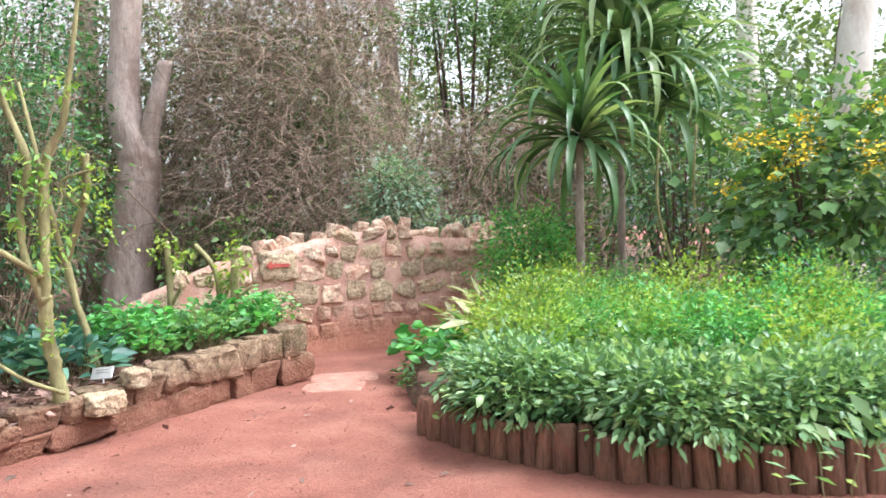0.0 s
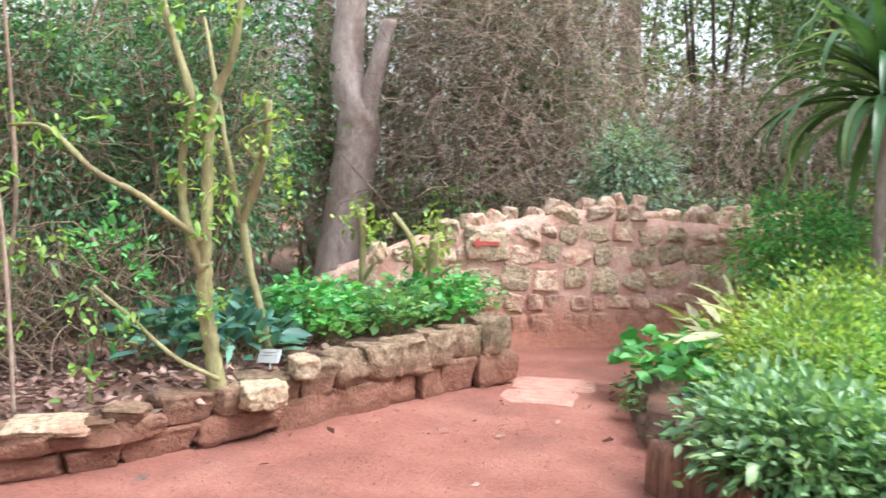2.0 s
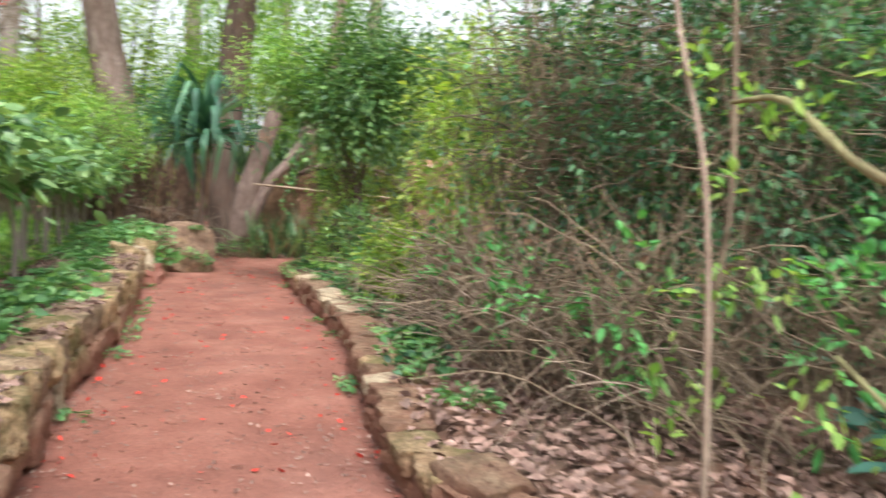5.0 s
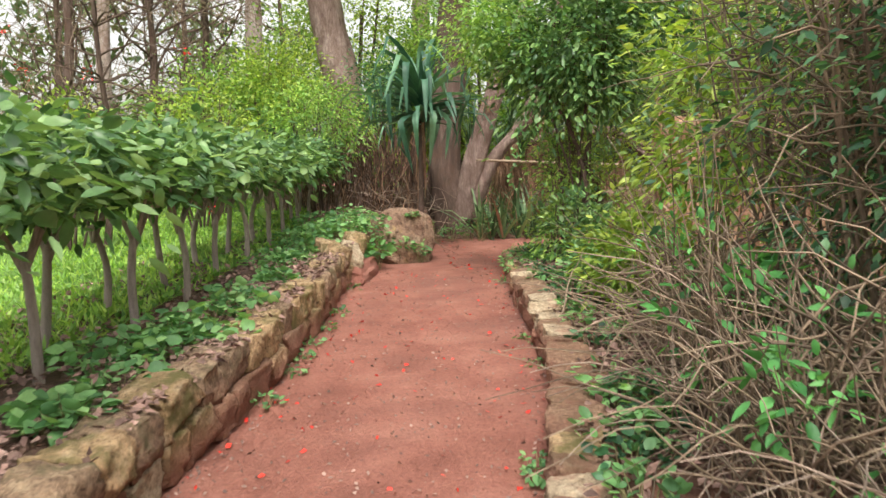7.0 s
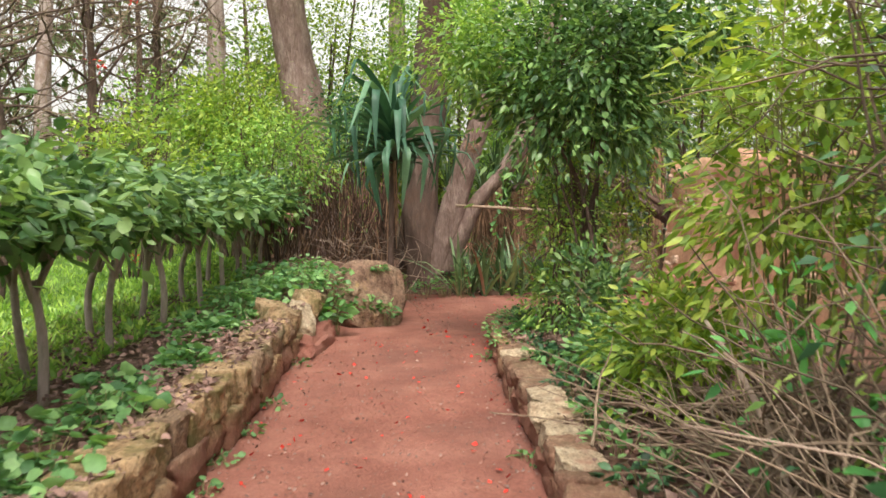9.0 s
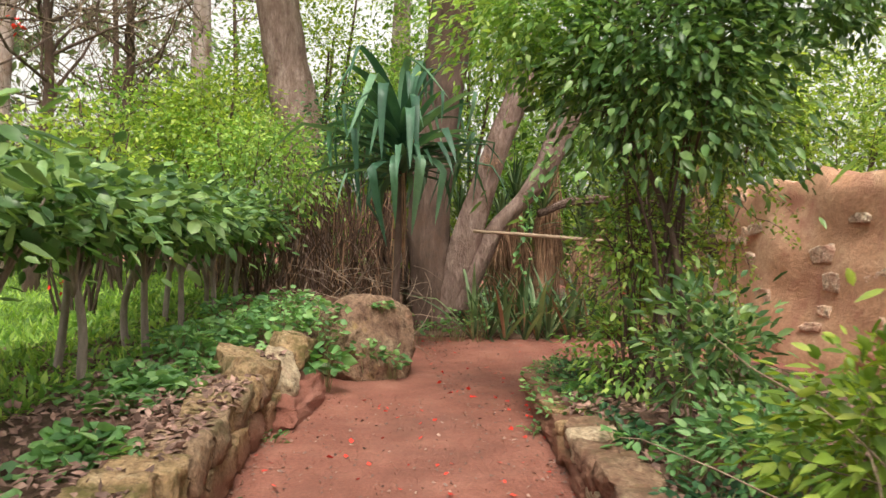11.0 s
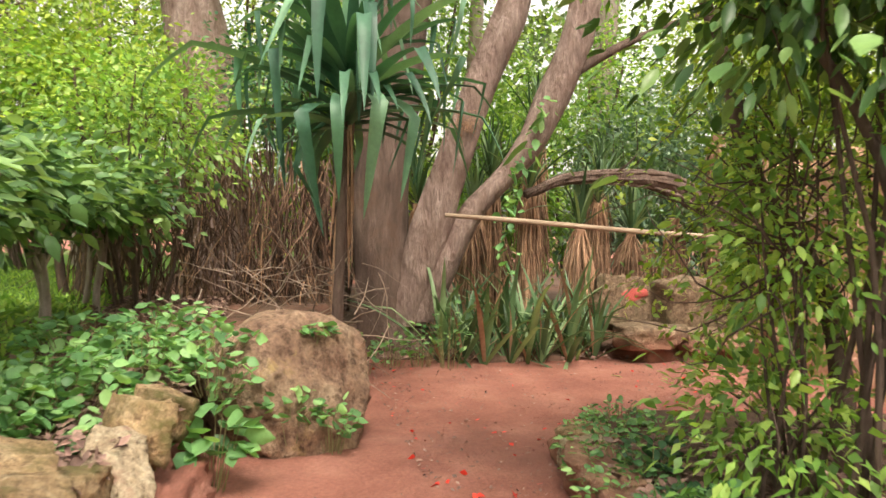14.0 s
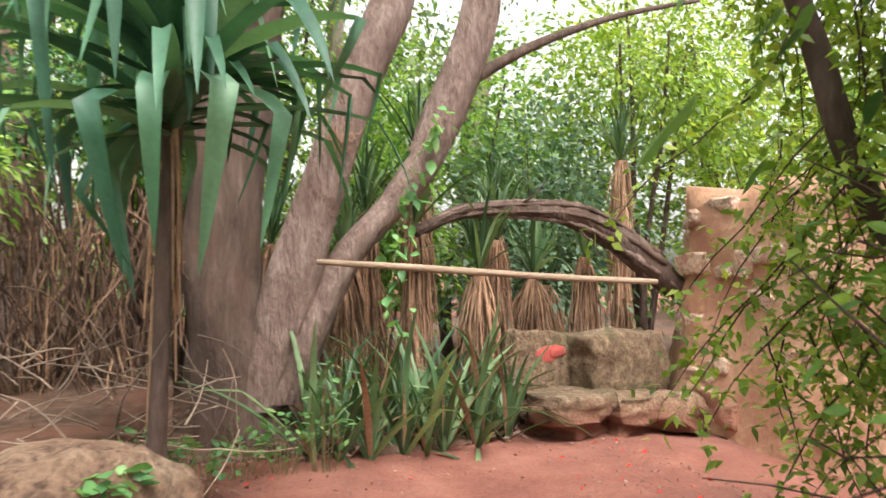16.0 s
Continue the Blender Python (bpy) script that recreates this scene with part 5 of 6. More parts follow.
# ---------------------------------------------------------------- more of the wood and of the shrubs beyond the hedge
for x, y, rx, rz, lift, leaf, size, n in ((-2.5, 15.5, 2.2, 2.8, 3.2, L_FAR, 0.15, 150), (-4.8, 14.6, 1.6, 3.2, 3.4, L_DARK, 0.13, 150), (1.6, 16.5, 1.9, 2.6, 3.0, L_FAR, 0.13, 230), (0.2, 18.5, 2.2, 2.6, 4.4, L_FAR, 0.14, 170), (3.2, 10.6, 1.3, 1.7, 1.9, L_THICKET, 0.1, 220),
                                          (5.2, 10.5, 1.6, 1.2, 1.3, L_THICKET, 0.11, 200), (3.0, 15.5, 1.8, 3.0, 3.6, L_FAR, 0.14, 220), (11.0, 17.5, 2.0, 2.6, 3.0, L_FAR, 0.16, 160),
                                          (-19.8, 6.6, 1.0, 1.5, 1.9, L_BRIGHT, 0.12, 285), (-19.6, 8.6, 1.1, 1.5, 1.8, L_GREY, 0.12, 323), (-20.6, 4.4, 1.3, 1.8, 2.4, L_LIME, 0.13, 285), (-21.0, 10.2, 1.5, 1.9, 2.2, L_BRIGHT, 0.13, 323),
                                          (-18.6, 11.6, 1.3, 1.7, 2.2, L_LIME, 0.12, 285), (-16.9, 12.4, 1.4, 1.6, 2.9, L_BRIGHT, 0.1, 150), (-14.0, 11.6, 1.6, 1.7, 2.9, L_THICKET, 0.11, 170), (-10.8, 10.6, 1.4, 1.6, 2.6, L_THICKET, 0.11, 150),
                                          (-16.6, 2.25, 1.0, 0.75, 2.1, L_BRIGHT, 0.075, 260), (-15.2, 0.6, 0.9, 0.8, 1.9, L_LIME, 0.09, 130), (-12.8, -0.6, 0.8, 0.6, 1.7, L_LIME, 0.1, 90), (-18.3, 0.2, 1.3, 1.3, 2.2, L_BRIGHT, 0.1, 170),
                                          (-20.5, 1.6, 1.4, 1.6, 3.2, L_BRIGHT, 0.1, 190), (-17.9, 3.5, 0.8, 0.8, 2.7, L_THICKET, 0.08, 150), (-21.5, -2.0, 1.8, 1.4, 1.9, L_FAR, 0.12, 130)):
    shrub("evergreen_shrub", "broad leafy shrub at the edge of the garden", "shrub", (x, y, 0.0), (rx, rx, rz), lift, 9, leaf, size, int(n * (0.8 if y > 10 else 1)), 18, 0.2 if rx > 1 else 0.13, stem_mat=BARK, twigs=40)

shrub("leafy_bush", "dense bright green bush beside the rubble wall", "shrub", (0.85, 8.7, 0.05), (0.5, 0.45, 0.55), 0.95, 8, L_NETTLE, 0.065, 170, 18, 0.1, 0.45, stem_mat=GREEN_STEM)

# shrub with clusters of yellow flowers
yellow = shrub("yellow_flowered_shrub", "tall shrub of broad leaves with yellow flower clusters", "shrub", (3.7, 7.6, 0.15), (1.05, 0.8, 1.0), 1.45, 12, L_HEDGE, 0.14, 190, 12, 0.15, 0.75, stem_mat=BARK, twigs=60, stem_r=0.018)
for _ in range(22):
    u = unit(rng.normal(0, 1, 3))
    u[1], u[2] = -abs(u[1]), abs(u[2]) * 0.9 - 0.15
    c = u * np.array((1.12, 0.9, 1.15)) + np.array((0, 0, 1.5))
    p = c + rng.normal(0, 1, (60, 3)) * np.array((0.07, 0.07, 0.045))
    tagged(child("flower_cluster", leaf_mesh("flower_cluster", p, rng.normal(0, 1, (60, 3)), 0.034, YELLOW_PETAL, 0.9), yellow, None, "yellow flower cluster"), kind="stuff")
for k in ((2.35, 7.9, 0.25), (2.75, 8.0, 0.2)):
    ob = new("bent_stem", tube_mesh("bent_stem", [curved([(*k, 0.02), (k[0] - 0.12, k[1], 0.9, 0.018), (k[0] - 0.25, k[1], 1.5, 0.014), (k[0] - 0.2, k[1], 2.3, 0.01)], 14)], GREEN_STEM, 6))
    tagged(ob, "bare bent pale stem beside the dracaena", "stem")

# ---------------------------------------------------------------- small tree with yellow-green stems
small = thing("small_tree", "small pruned tree with yellow-green stems", "tree")
STEMS = (("trunk", [(-2.50, 4.94, 0.2, 0.055), (-2.54, 4.92, 0.5, 0.048), (-2.58, 4.92, 0.75, 0.045), (-2.58, 4.9, 0.98, 0.05)]),
         ("limb", [(-2.58, 4.9, 0.93, 0.036), (-2.67, 4.85, 1.26, 0.028), (-2.67, 4.85, 1.61, 0.026), (-2.62, 4.85, 1.84, 0.024), (-2.79, 4.85, 2.33, 0.02), (-2.9, 4.85, 2.9, 0.012)]),
         ("limb", [(-2.57, 4.9, 0.95, 0.036), (-2.56, 4.9, 1.25, 0.034), (-2.54, 4.9, 1.79, 0.03), (-2.41, 4.9, 2.07, 0.024), (-2.35, 4.9, 2.4, 0.02), (-2.25, 4.9, 3.0, 0.012)]),
         ("branch", [(-2.56, 4.85, 1.1, 0.02), (-2.79, 4.65, 1.33, 0.018), (-3.04, 4.6, 1.46, 0.016), (-3.33, 4.6, 1.68, 0.014), (-3.59, 4.6, 1.7, 0.007)]),
         ("branch", [(-2.45, 4.86, 0.36, 0.015), (-2.7, 4.8, 0.48, 0.014), (-2.97, 4.8, 0.67, 0.012), (-3.22, 4.8, 0.83, 0.009)]))
for nm, k in STEMS:
    child(nm, tube_mesh(nm, [[(x, y, z, r * 0.92) for x, y, z, r in curved(k, 26)]], GREEN_STEM, 9, rough=0.24), small)
second = thing("small_tree", "thin crooked tree with yellow-green bark", "tree")
for nm, k in (("trunk", [(-2.6, 5.65, 0.3, 0.034), (-2.68, 5.65, 0.65, 0.03), (-2.75, 5.65, 0.88, 0.03), (-2.82, 5.65, 1.2, 0.034)]), ("limb", [(-2.82, 5.65, 1.17, 0.026), (-2.88, 5.65, 1.42, 0.024), (-2.96, 5.65, 1.8, 0.02), (-3.1, 5.65, 2.5, 0.012)]),
              ("limb", [(-2.82, 5.65, 1.15, 0.03), (-2.73, 5.65, 1.41, 0.03), (-2.64, 5.65, 1.69, 0.03), (-2.64, 5.65, 1.96, 0.034)]), ("branch", [(-2.68, 5.65, 1.55, 0.014), (-2.8, 5.6, 1.75, 0.012), (-2.5, 5.6, 1.85, 0.01)])):
    child(nm, tube_mesh(nm, [[(x, y, z, r * 0.9) for x, y, z, r in curved(k, 20)]], GREEN_STEM, 8, rough=0.24), second)


def sprays(parent, spots, leaf, size=0.05, each=28, spread=0.056, wide=0.5):
    p = np.concatenate([np.array(s) + rng.normal(0, spread, (each, 3)) for s in spots])
    child("foliage", leaf_mesh("foliage", p, rng.normal(0, 1, p.shape) + np.array((0, 0, 0.3)), size, leaf, wide, fine=True), parent)


sprays(small, [(-2.62, 4.85, 1.7), (-2.55, 4.82, 1.75), (-2.5, 4.85, 1.6), (-2.66, 4.8, 1.45), (-2.6, 4.85, 1.82), (-3.3, 4.6, 1.66), (-2.55, 4.85, 1.2), (-2.5, 4.9, 1.35), (-2.75, 4.85, 2.3), (-2.4, 4.9, 2.3), (-2.5, 4.8, 0.75), (-2.9, 4.7, 0.65)], L_BRIGHT, 0.06)
sprays(second, [(-2.64, 5.6, 1.95), (-2.55, 5.6, 1.8), (-2.7, 5.55, 1.65), (-2.5, 5.6, 1.55), (-2.9, 5.6, 1.4), (-2.45, 5.6, 1.4)], L_LIME, 0.055)
for k, tip in (([(-3.36, 4.4, 0.1, 0.011), (-3.33, 4.35, 0.65, 0.011), (-3.3, 4.25, 1.39, 0.01), (-3.5, 4.25, 2.0, 0.009), (-3.6, 4.25, 2.7, 0.006)], 2.0), ([(-4.0, 5.0, 0.1, 0.016), (-4.03, 5.0, 0.8, 0.015), (-3.97, 5.0, 1.45, 0.014), (-4.08, 5.0, 2.8, 0.01)], 2.4)):
    ob = thing("bare_sapling", "thin bare upright sapling in front of the thicket", "tree", k[0][:3])
    child("trunk", tube_mesh("trunk", [[(p[0] - k[0][0], p[1] - k[0][1], p[2] - k[0][2], p[3]) for p in curved(k, 18)]], BRAMBLE if k[0][0] < -3.9 else TWIG, 7, rough=0.1), ob)
    sprays(ob, [(rng.normal(0, 0.2), rng.normal(0, 0.12), rng.uniform(0.3, tip)) for _ in range(9)], L_BRIGHT, 0.062, 14, 0.048)
for k in ([(-2.6, 7.1, 0.3, 0.035), (-2.6, 7.1, 0.9, 0.032), (-2.62, 7.1, 1.3, 0.03)], [(-2.02, 7.1, 0.3, 0.035), (-2.02, 7.1, 0.6, 0.034), (-1.99, 7.1, 1.12, 0.04)], [(-2.2, 7.3, 0.3, 0.03), (-2.22, 7.3, 0.95, 0.03), (-2.42, 7.3, 1.26, 0.022)]):
    ob = thing("pruned_stump", "short pruned stem with pale bark and fresh shoots", "tree", k[0][:3])
    child("trunk", tube_mesh("trunk", [[(p[0] - k[0][0], p[1] - k[0][1], p[2] - k[0][2], p[3]) for p in curved(k, 10)]], GREEN_STEM, 8, rough=0.15), ob)
    child("branch", tube_mesh("branch", [wander((0, 0, 0.4), (0.7, -0.1, 0.7), 0.25, 0.02, 0.014, 4, 0.1)], GREEN_STEM, 6), ob)
    sprays(ob, [(rng.normal(0, 0.1), rng.normal(0, 0.08), rng.uniform(0.55, 1.0)) for _ in range(7)], L_LIME, 0.058, 18, 0.048)

# plant label on its stake
sign = thing("plant_label", "small white metal plant label on a stake", "sign", (-2.47, 5.42, 0.2))
child("stake", tube_mesh("stake", [[(0, 0, -0.1, 0.006), (0, 0, 0.17, 0.006)]], LABEL_METAL, 6), sign)
bm = bmesh.new()
bmesh.ops.create_cube(bm, size=1.0)
bmesh.ops.scale(bm, vec=(0.19, 0.008, 0.085), verts=bm.verts)
bmesh.ops.bevel(bm, geom=bm.edges[:], offset=0.002, segments=1, affect="EDGES")
me = bpy.data.meshes.new("plate")
bm.to_mesh(me)
bm.free()
me.materials.append(LABEL_METAL)
plate = child("plate", me, sign, Matrix.LocRotScale((0, -0.01, 0.19), Euler((radians(-25), radians(-6), radians(-18))), None))
for i, w in enumerate((0.11, 0.13)):
    bar = mesh_of("text_line", [(-w / 2, -0.0055, -0.0012), (w / 2, -0.0055, -0.0012), (w / 2, -0.0055, 0.0012), (-w / 2, -0.0055, 0.0012), (-w / 2, -0.003, -0.0012), (w / 2, -0.003, -0.0012), (w / 2, -0.003, 0.0012), (-w / 2, -0.003, 0.0012)],
                  [(0, 1, 2, 3), (7, 6, 5, 4), (0, 4, 5, 1), (1, 5, 6, 2), (2, 6, 7, 3), (3, 7, 4, 0)], DARK_MORTAR)
    child("text_line", bar, plate, Matrix.Translation((0, 0, 0.022 - 0.02 * i)))


# ---------------------------------------------------------------- leafy herbs
def herb(name, label, at, r, h, leaf, size, n, wide, flat=False, group=""):
    """A low leafy herb: short stalks, each with a few broad leaves."""
    ob = thing(name, label, "plant", at, group)
    pts, dirs = [], []
    for _ in range(n):
        a, q = rng.uniform(0, 2 * math.pi), r * math.sqrt(rng.uniform(0, 1))
        z = h * (1 - 0.5 * (q / r) ** 2) * (rng.uniform(0.35, 1.0))
        pts.append((q * math.cos(a), q * math.sin(a), z))
        dirs.append((math.cos(a) * 0.9, math.sin(a) * 0.9, 0.25 if flat else 0.45))
    tagged(child("stem_tangle", tube_mesh("stem_tangle", [[(p[0] * 0.5, p[1] * 0.5, -0.04, 0.004), (p[0] * 0.8, p[1] * 0.8, p[2] * 0.6, 0.003), (*p, 0.002)] for p in pts[::3]], GREEN_STEM, 3, False), ob), kind="stuff")
    child("foliage", leaf_mesh("foliage", np.array(pts), np.array(dirs), size, leaf, wide, 0.1, 0.4, fine=True), ob)
    return ob


for _ in range(26):
    f = rng.uniform(0, 1)
    x, y = -1.75 - 1.0 * f + rng.uniform(-0.35, 0.05), 6.75 - 1.0 * f + rng.uniform(0.0, 0.9)
    herb("nettle_plant", "fresh green leafy herb in the raised bed", (x, y, north_height(x, y)), rng.uniform(0.2, 0.32), rng.uniform(0.22, 0.48), L_NETTLE if rng.uniform() < 0.8 else L_GROUND, rng.uniform(0.06, 0.09), 130, 0.72, group="leafy herbs in the raised bed")
for _ in range(9):
    f = rng.uniform(0, 1)
    x, y = -2.55 - 0.5 * f + rng.uniform(-0.4, 0.0), 5.75 - 0.5 * f + rng.uniform(-0.1, 0.7)
    herb("acanthus", "blue-green herb with deeply cut leaves", (x, y, north_height(x, y)), 0.3, 0.36, L_ACANTHUS, 0.17, 46, 0.4, group="blue-green herbs")
for x, y in ((-0.12, 6.75), (0.0, 6.35), (-0.25, 7.05), (0.12, 6.95)):
    herb("nasturtium", "nasturtium with round bright green leaves", (x, y, 0.12), 0.3, 0.4, L_NETTLE, 0.115, 70, 0.95, True, "nasturtiums at the bed corner")
for x, y in ((0.25, 7.3), (0.65, 7.5), (0.45, 7.0), (0.95, 7.7), (0.3, 6.7), (1.3, 7.8), (0.7, 7.1)):
    herb("striped_plant", "plant with long pale striped leaves", (x, y, 0.2), 0.34, 0.55, L_VARIEGATED, 0.3, 34, 0.2, group="pale striped plants")
for _ in range(32):
    x = rng.uniform(-13.4, -5.6)
    wall = np.interp(-x, [-p[0] for p in PATH_SOUTH], [p[1] for p in PATH_SOUTH])
    y = wall - 0.36 - abs(rng.normal(0, 0.16)) - (0.1 if x < -11 else 0)
    herb("ground_cover_plant", "low green ground cover plant behind the wall", (x, y, south_height(x, y)), rng.uniform(0.14, 0.3), rng.uniform(0.08, 0.22), L_GROUND, 0.085, 70, 0.85, True, "ground cover behind the wall")
for x, y, z, r in ((-13.55, 2.85, 0.42, 0.32), (-13.95, 2.75, 0.45, 0.36), (-14.5, 2.85, 0.5, 0.36), (-13.2, 2.55, 0.4, 0.3), (-12.8, 2.35, 0.38, 0.3), (-14.2, 2.4, 0.46, 0.36), (-12.3, 2.25, 0.38, 0.26)):
    herb("ground_cover_plant", "lush green herb climbing over the boulder", (x, y, z), r, 0.3, L_GROUND, 0.075, 170, 0.8, True, "ground cover behind the wall")
for x, y, z, r, h in ((-13.68, 3.62, 0.12, 0.16, 0.32), (-13.75, 3.35, 0.2, 0.2, 0.3), (-13.7, 3.85, 0.05, 0.12, 0.3), (-13.55, 3.2, 0.42, 0.2, 0.22), (-13.9, 3.2, 0.55, 0.22, 0.2), (-14.0, 3.75, 0.62, 0.1, 0.1)):
    herb("boulder_herb", "creeping herb with round leaves on the boulder", (x, y, z), r, h, L_GROUND, 0.07, 46, 0.85, True, "herbs on the boulder")
herb("wall_herb", "leafy herb hanging between wall and boulder", (-13.15, 3.22, 0.05), 0.2, 0.42, L_GROUND, 0.12, 46, 0.85, True)
for _ in range(14):
    x = rng.uniform(-13.0, -5.0)
    side = rng.uniform() < 0.5
    line = PATH_SOUTH if side else PATH_NORTH[9:]
    y = np.interp(-x, [-p[0] for p in line], [p[1] for p in line]) + (0.06 if side else -0.06)
    herb("path_weed", "small green weed at the foot of the wall", (x, y, 0.0), 0.09, 0.08, L_GROUND, 0.05, 22, 0.7, True, "weeds along the path")
for _ in range(30):
    x = rng.uniform(-12.8, -4.6)
    y = np.interp(-x, [-p[0] for p in PATH_NORTH], [p[1] for p in PATH_NORTH]) + 0.3 + abs(rng.normal(0, 0.16))
    herb("verge_herb", "small green herb among dead leaves beside the kerb", (x, y, 0.2), rng.uniform(0.1, 0.22), rng.uniform(0.08, 0.2), L_THICKET if rng.uniform() < 0.5 else L_GROUND, 0.07, 46, 0.6, group="herbs behind the kerb")
for x, y, z, r, h in ((-16.35, 4.55, 0.0, 0.2, 0.4), (-16.0, 4.25, 0.05, 0.2, 0.35), (-16.35, 5.1, 0.0, 0.18, 0.75), (-15.6, 3.95, 0.25, 0.2, 0.35), (-16.4, 4.85, 0.0, 0.16, 0.5)):
    herb("seedling", "leafy seedling at the foot of the old tree", (x, y, z), r, h, L_GROUND, 0.085, 50, 0.5, group="seedlings under the tree")
for x, y in ((-12.7, 5.1), (-13.05, 5.2), (-13.35, 5.35), (-13.6, 5.55), (-12.4, 5.05), (-13.2, 5.6), (-12.0, 5.0), (-11.6, 4.98)):
    herb("verge_herb", "lush small-leaved herb spilling over the kerb end", (x, y, 0.12), 0.24, 0.17, L_GROUND, 0.05, 130, 0.55, group="herbs behind the kerb")
for x, y in ((-0.3, 6.3), (-0.1, 5.75), (0.1, 5.3), (-0.38, 6.75), (0.15, 5.9)):
    herb("path_weed", "green weed at the edge of the round bed", (x, y, 0.0), 0.17, 0.2, L_GROUND, 0.07, 40, 0.5, True, "weeds along the path")
mound = new("earth_mound", stone_mesh("earth_mound", HUMUS, 2.2, 10, 0.12, 0.4))
mound.matrix_basis = Matrix.LocRotScale((0.0, 6.5, -0.06), Euler((0, 0, 0.15)), (0.8, 1.7, 0.5))
tagged(mound, "crumbling earth edge of the round bed", "ground", kind="structure")
corner = shrub("laurel_bush", "sparse young bush with pale pointed leaves", "shrub", (1.35, 2.5, 0.0), (0.34, 0.3, 0.26), 0.4, 7, L_LAUREL, 0.1, 14, 8, 0.09, 0.35, stem_mat=GREEN_STEM, stem_r=0.005)

# yellow flower specks and lawn
def scatter(name, label, category, count, place, leaf, size, wide=0.6, way=(0, 0, 0.1), jitter=1.0):
    p = np.array([place() for _ in range(count)])
    ob = new(name, leaf_mesh(name, p, np.tile(way, (len(p), 1)).astype(float) + rng.normal(0, jitter, p.shape) * np.array((1, 1, 0.15)), size, leaf, wide))
    return tagged(ob, label, category, kind="stuff")


def on_lawn():
    x, y = rng.uniform(-24, -5), 1.4 - 7 * rng.uniform(0, 1) ** 1.5
    return x, y, 0.41


scatter("lawn_grass", "bright green grass blades of the lawn", "grass", 20000, on_lawn, L_LAWN, 0.13, 0.14, (0, 0, 1.0), 0.5)


def on_south():
    x = rng.uniform(-17, -4)
    wall = np.interp(-x, [-p[0] for p in PATH_SOUTH], [p[1] for p in PATH_SOUTH])
    y = wall - 0.05 - 2.1 * rng.uniform() ** 1.7
    return x, y, south_height(x, y) + 0.065 + 0.05 * noise.noise((x * 1.7, y * 1.7, 3))


def on_north():
    x = rng.uniform(-13, -2.4)
    y = np.interp(-x, [-p[0] for p in PATH_NORTH], [p[1] for p in PATH_NORTH]) + rng.uniform(0.1, 2.2)
    return x, y, north_height(x, y) + 0.03 + 0.05 * noise.noise((x * 1.7, y * 1.7, 3))


def on_path():
    x = rng.uniform(-16.5, -3.5)
    lo = np.interp(-x, [-p[0] for p in PATH_SOUTH], [p[1] for p in PATH_SOUTH]) if x > -13 else 4.3
    hi = np.interp(-x, [-p[0] for p in PATH_NORTH], [p[1] for p in PATH_NORTH]) if x > -13 else 7.5
    e = rng.beta(0.55, 0.55)
    return x, lo + (hi - lo) * e, 0.012 + 0.02 * noise.noise((x * 0.8, (lo + (hi - lo) * e) * 0.8, 0))


def on_clearing():
    x, y = rng.uniform(-2.6, 0.2), rng.uniform(2.5, 7.5)
    return x, y, 0.014 + 0.02 * noise.noise((x * 0.8, y * 0.8, 0))


def under_tree():
    x, y = rng.uniform(-19.5, -16.6), rng.uniform(3.6, 7.4)
    return x, y, 0.03


scatter("dead_leaves", "brown dead leaves over the hedge bed", "leaves", 12000, on_south, LITTER, 0.062, 0.5)
scatter("dead_leaves", "brown dead leaves under the thicket", "leaves", 9000, on_north, LITTER, 0.075, 0.5)
scatter("dead_leaves", "brown dead leaves around the old tree", "leaves", 2500, under_tree, LITTER, 0.08, 0.45)
scatter("leaf_bits", "scattered pale leaf bits on the red path", "leaves", 3600, on_path, LITTER, 0.028, 0.6)
scatter("fallen_petals", "scattered red petals on the path", "petals", 300, on_path, RED_PETAL, 0.042, 0.8)
scatter("earth_crumbs", "crumbs of red earth and grit on the path", "gravel", 15000, lambda: on_path() if rng.uniform() < 0.6 else on_clearing(), EARTH, 0.012, 0.8)
scatter("leaf_bits", "few dry leaves on the red clearing", "leaves", 60, on_clearing, LITTER, 0.08, 0.4)
scatter("bed_grass", "short green weeds under the hedge", "grass", 9000, lambda: (lambda p: (p[0], p[1] - 1.0, p[2] - 0.03))(on_south()), L_BRIGHT, 0.11, 0.3, (0, 0, 0.8), 0.6)

# ---------------------------------------------------------------- pile of dry twigs behind the kerb
pile = thing("twig_pile", "heap of long dry brown twigs behind the kerb", "brushwood", (-7.5, 5.3, 0.2))
paths = []
for _ in range(300):
    a = rng.normal(0.15, 0.5) + (math.pi if rng.uniform() < 0.5 else 0)
    st = (rng.normal(0, 0.55), rng.normal(0.1, 0.3), rng.uniform(0.0, 0.4))
    paths.append(wander(st, (math.cos(a), math.sin(a) * 0.7, rng.normal(0.12, 0.25)), rng.uniform(0.5, 1.3), rng.uniform(0.004, 0.009), 0.002, 7, 0.12, 0.05))
tagged(child("twig_tangle", tube_mesh("twig_tangle", paths, BRAMBLE, 4, False), pile), kind="stuff")
child("branch", tube_mesh("branch", [curved([(0.9, -0.5, 0.15, 0.016), (0.2, -0.3, 0.5, 0.014), (-0.5, -0.2, 0.75, 0.01)], 12)], TWIG, 6), pile)

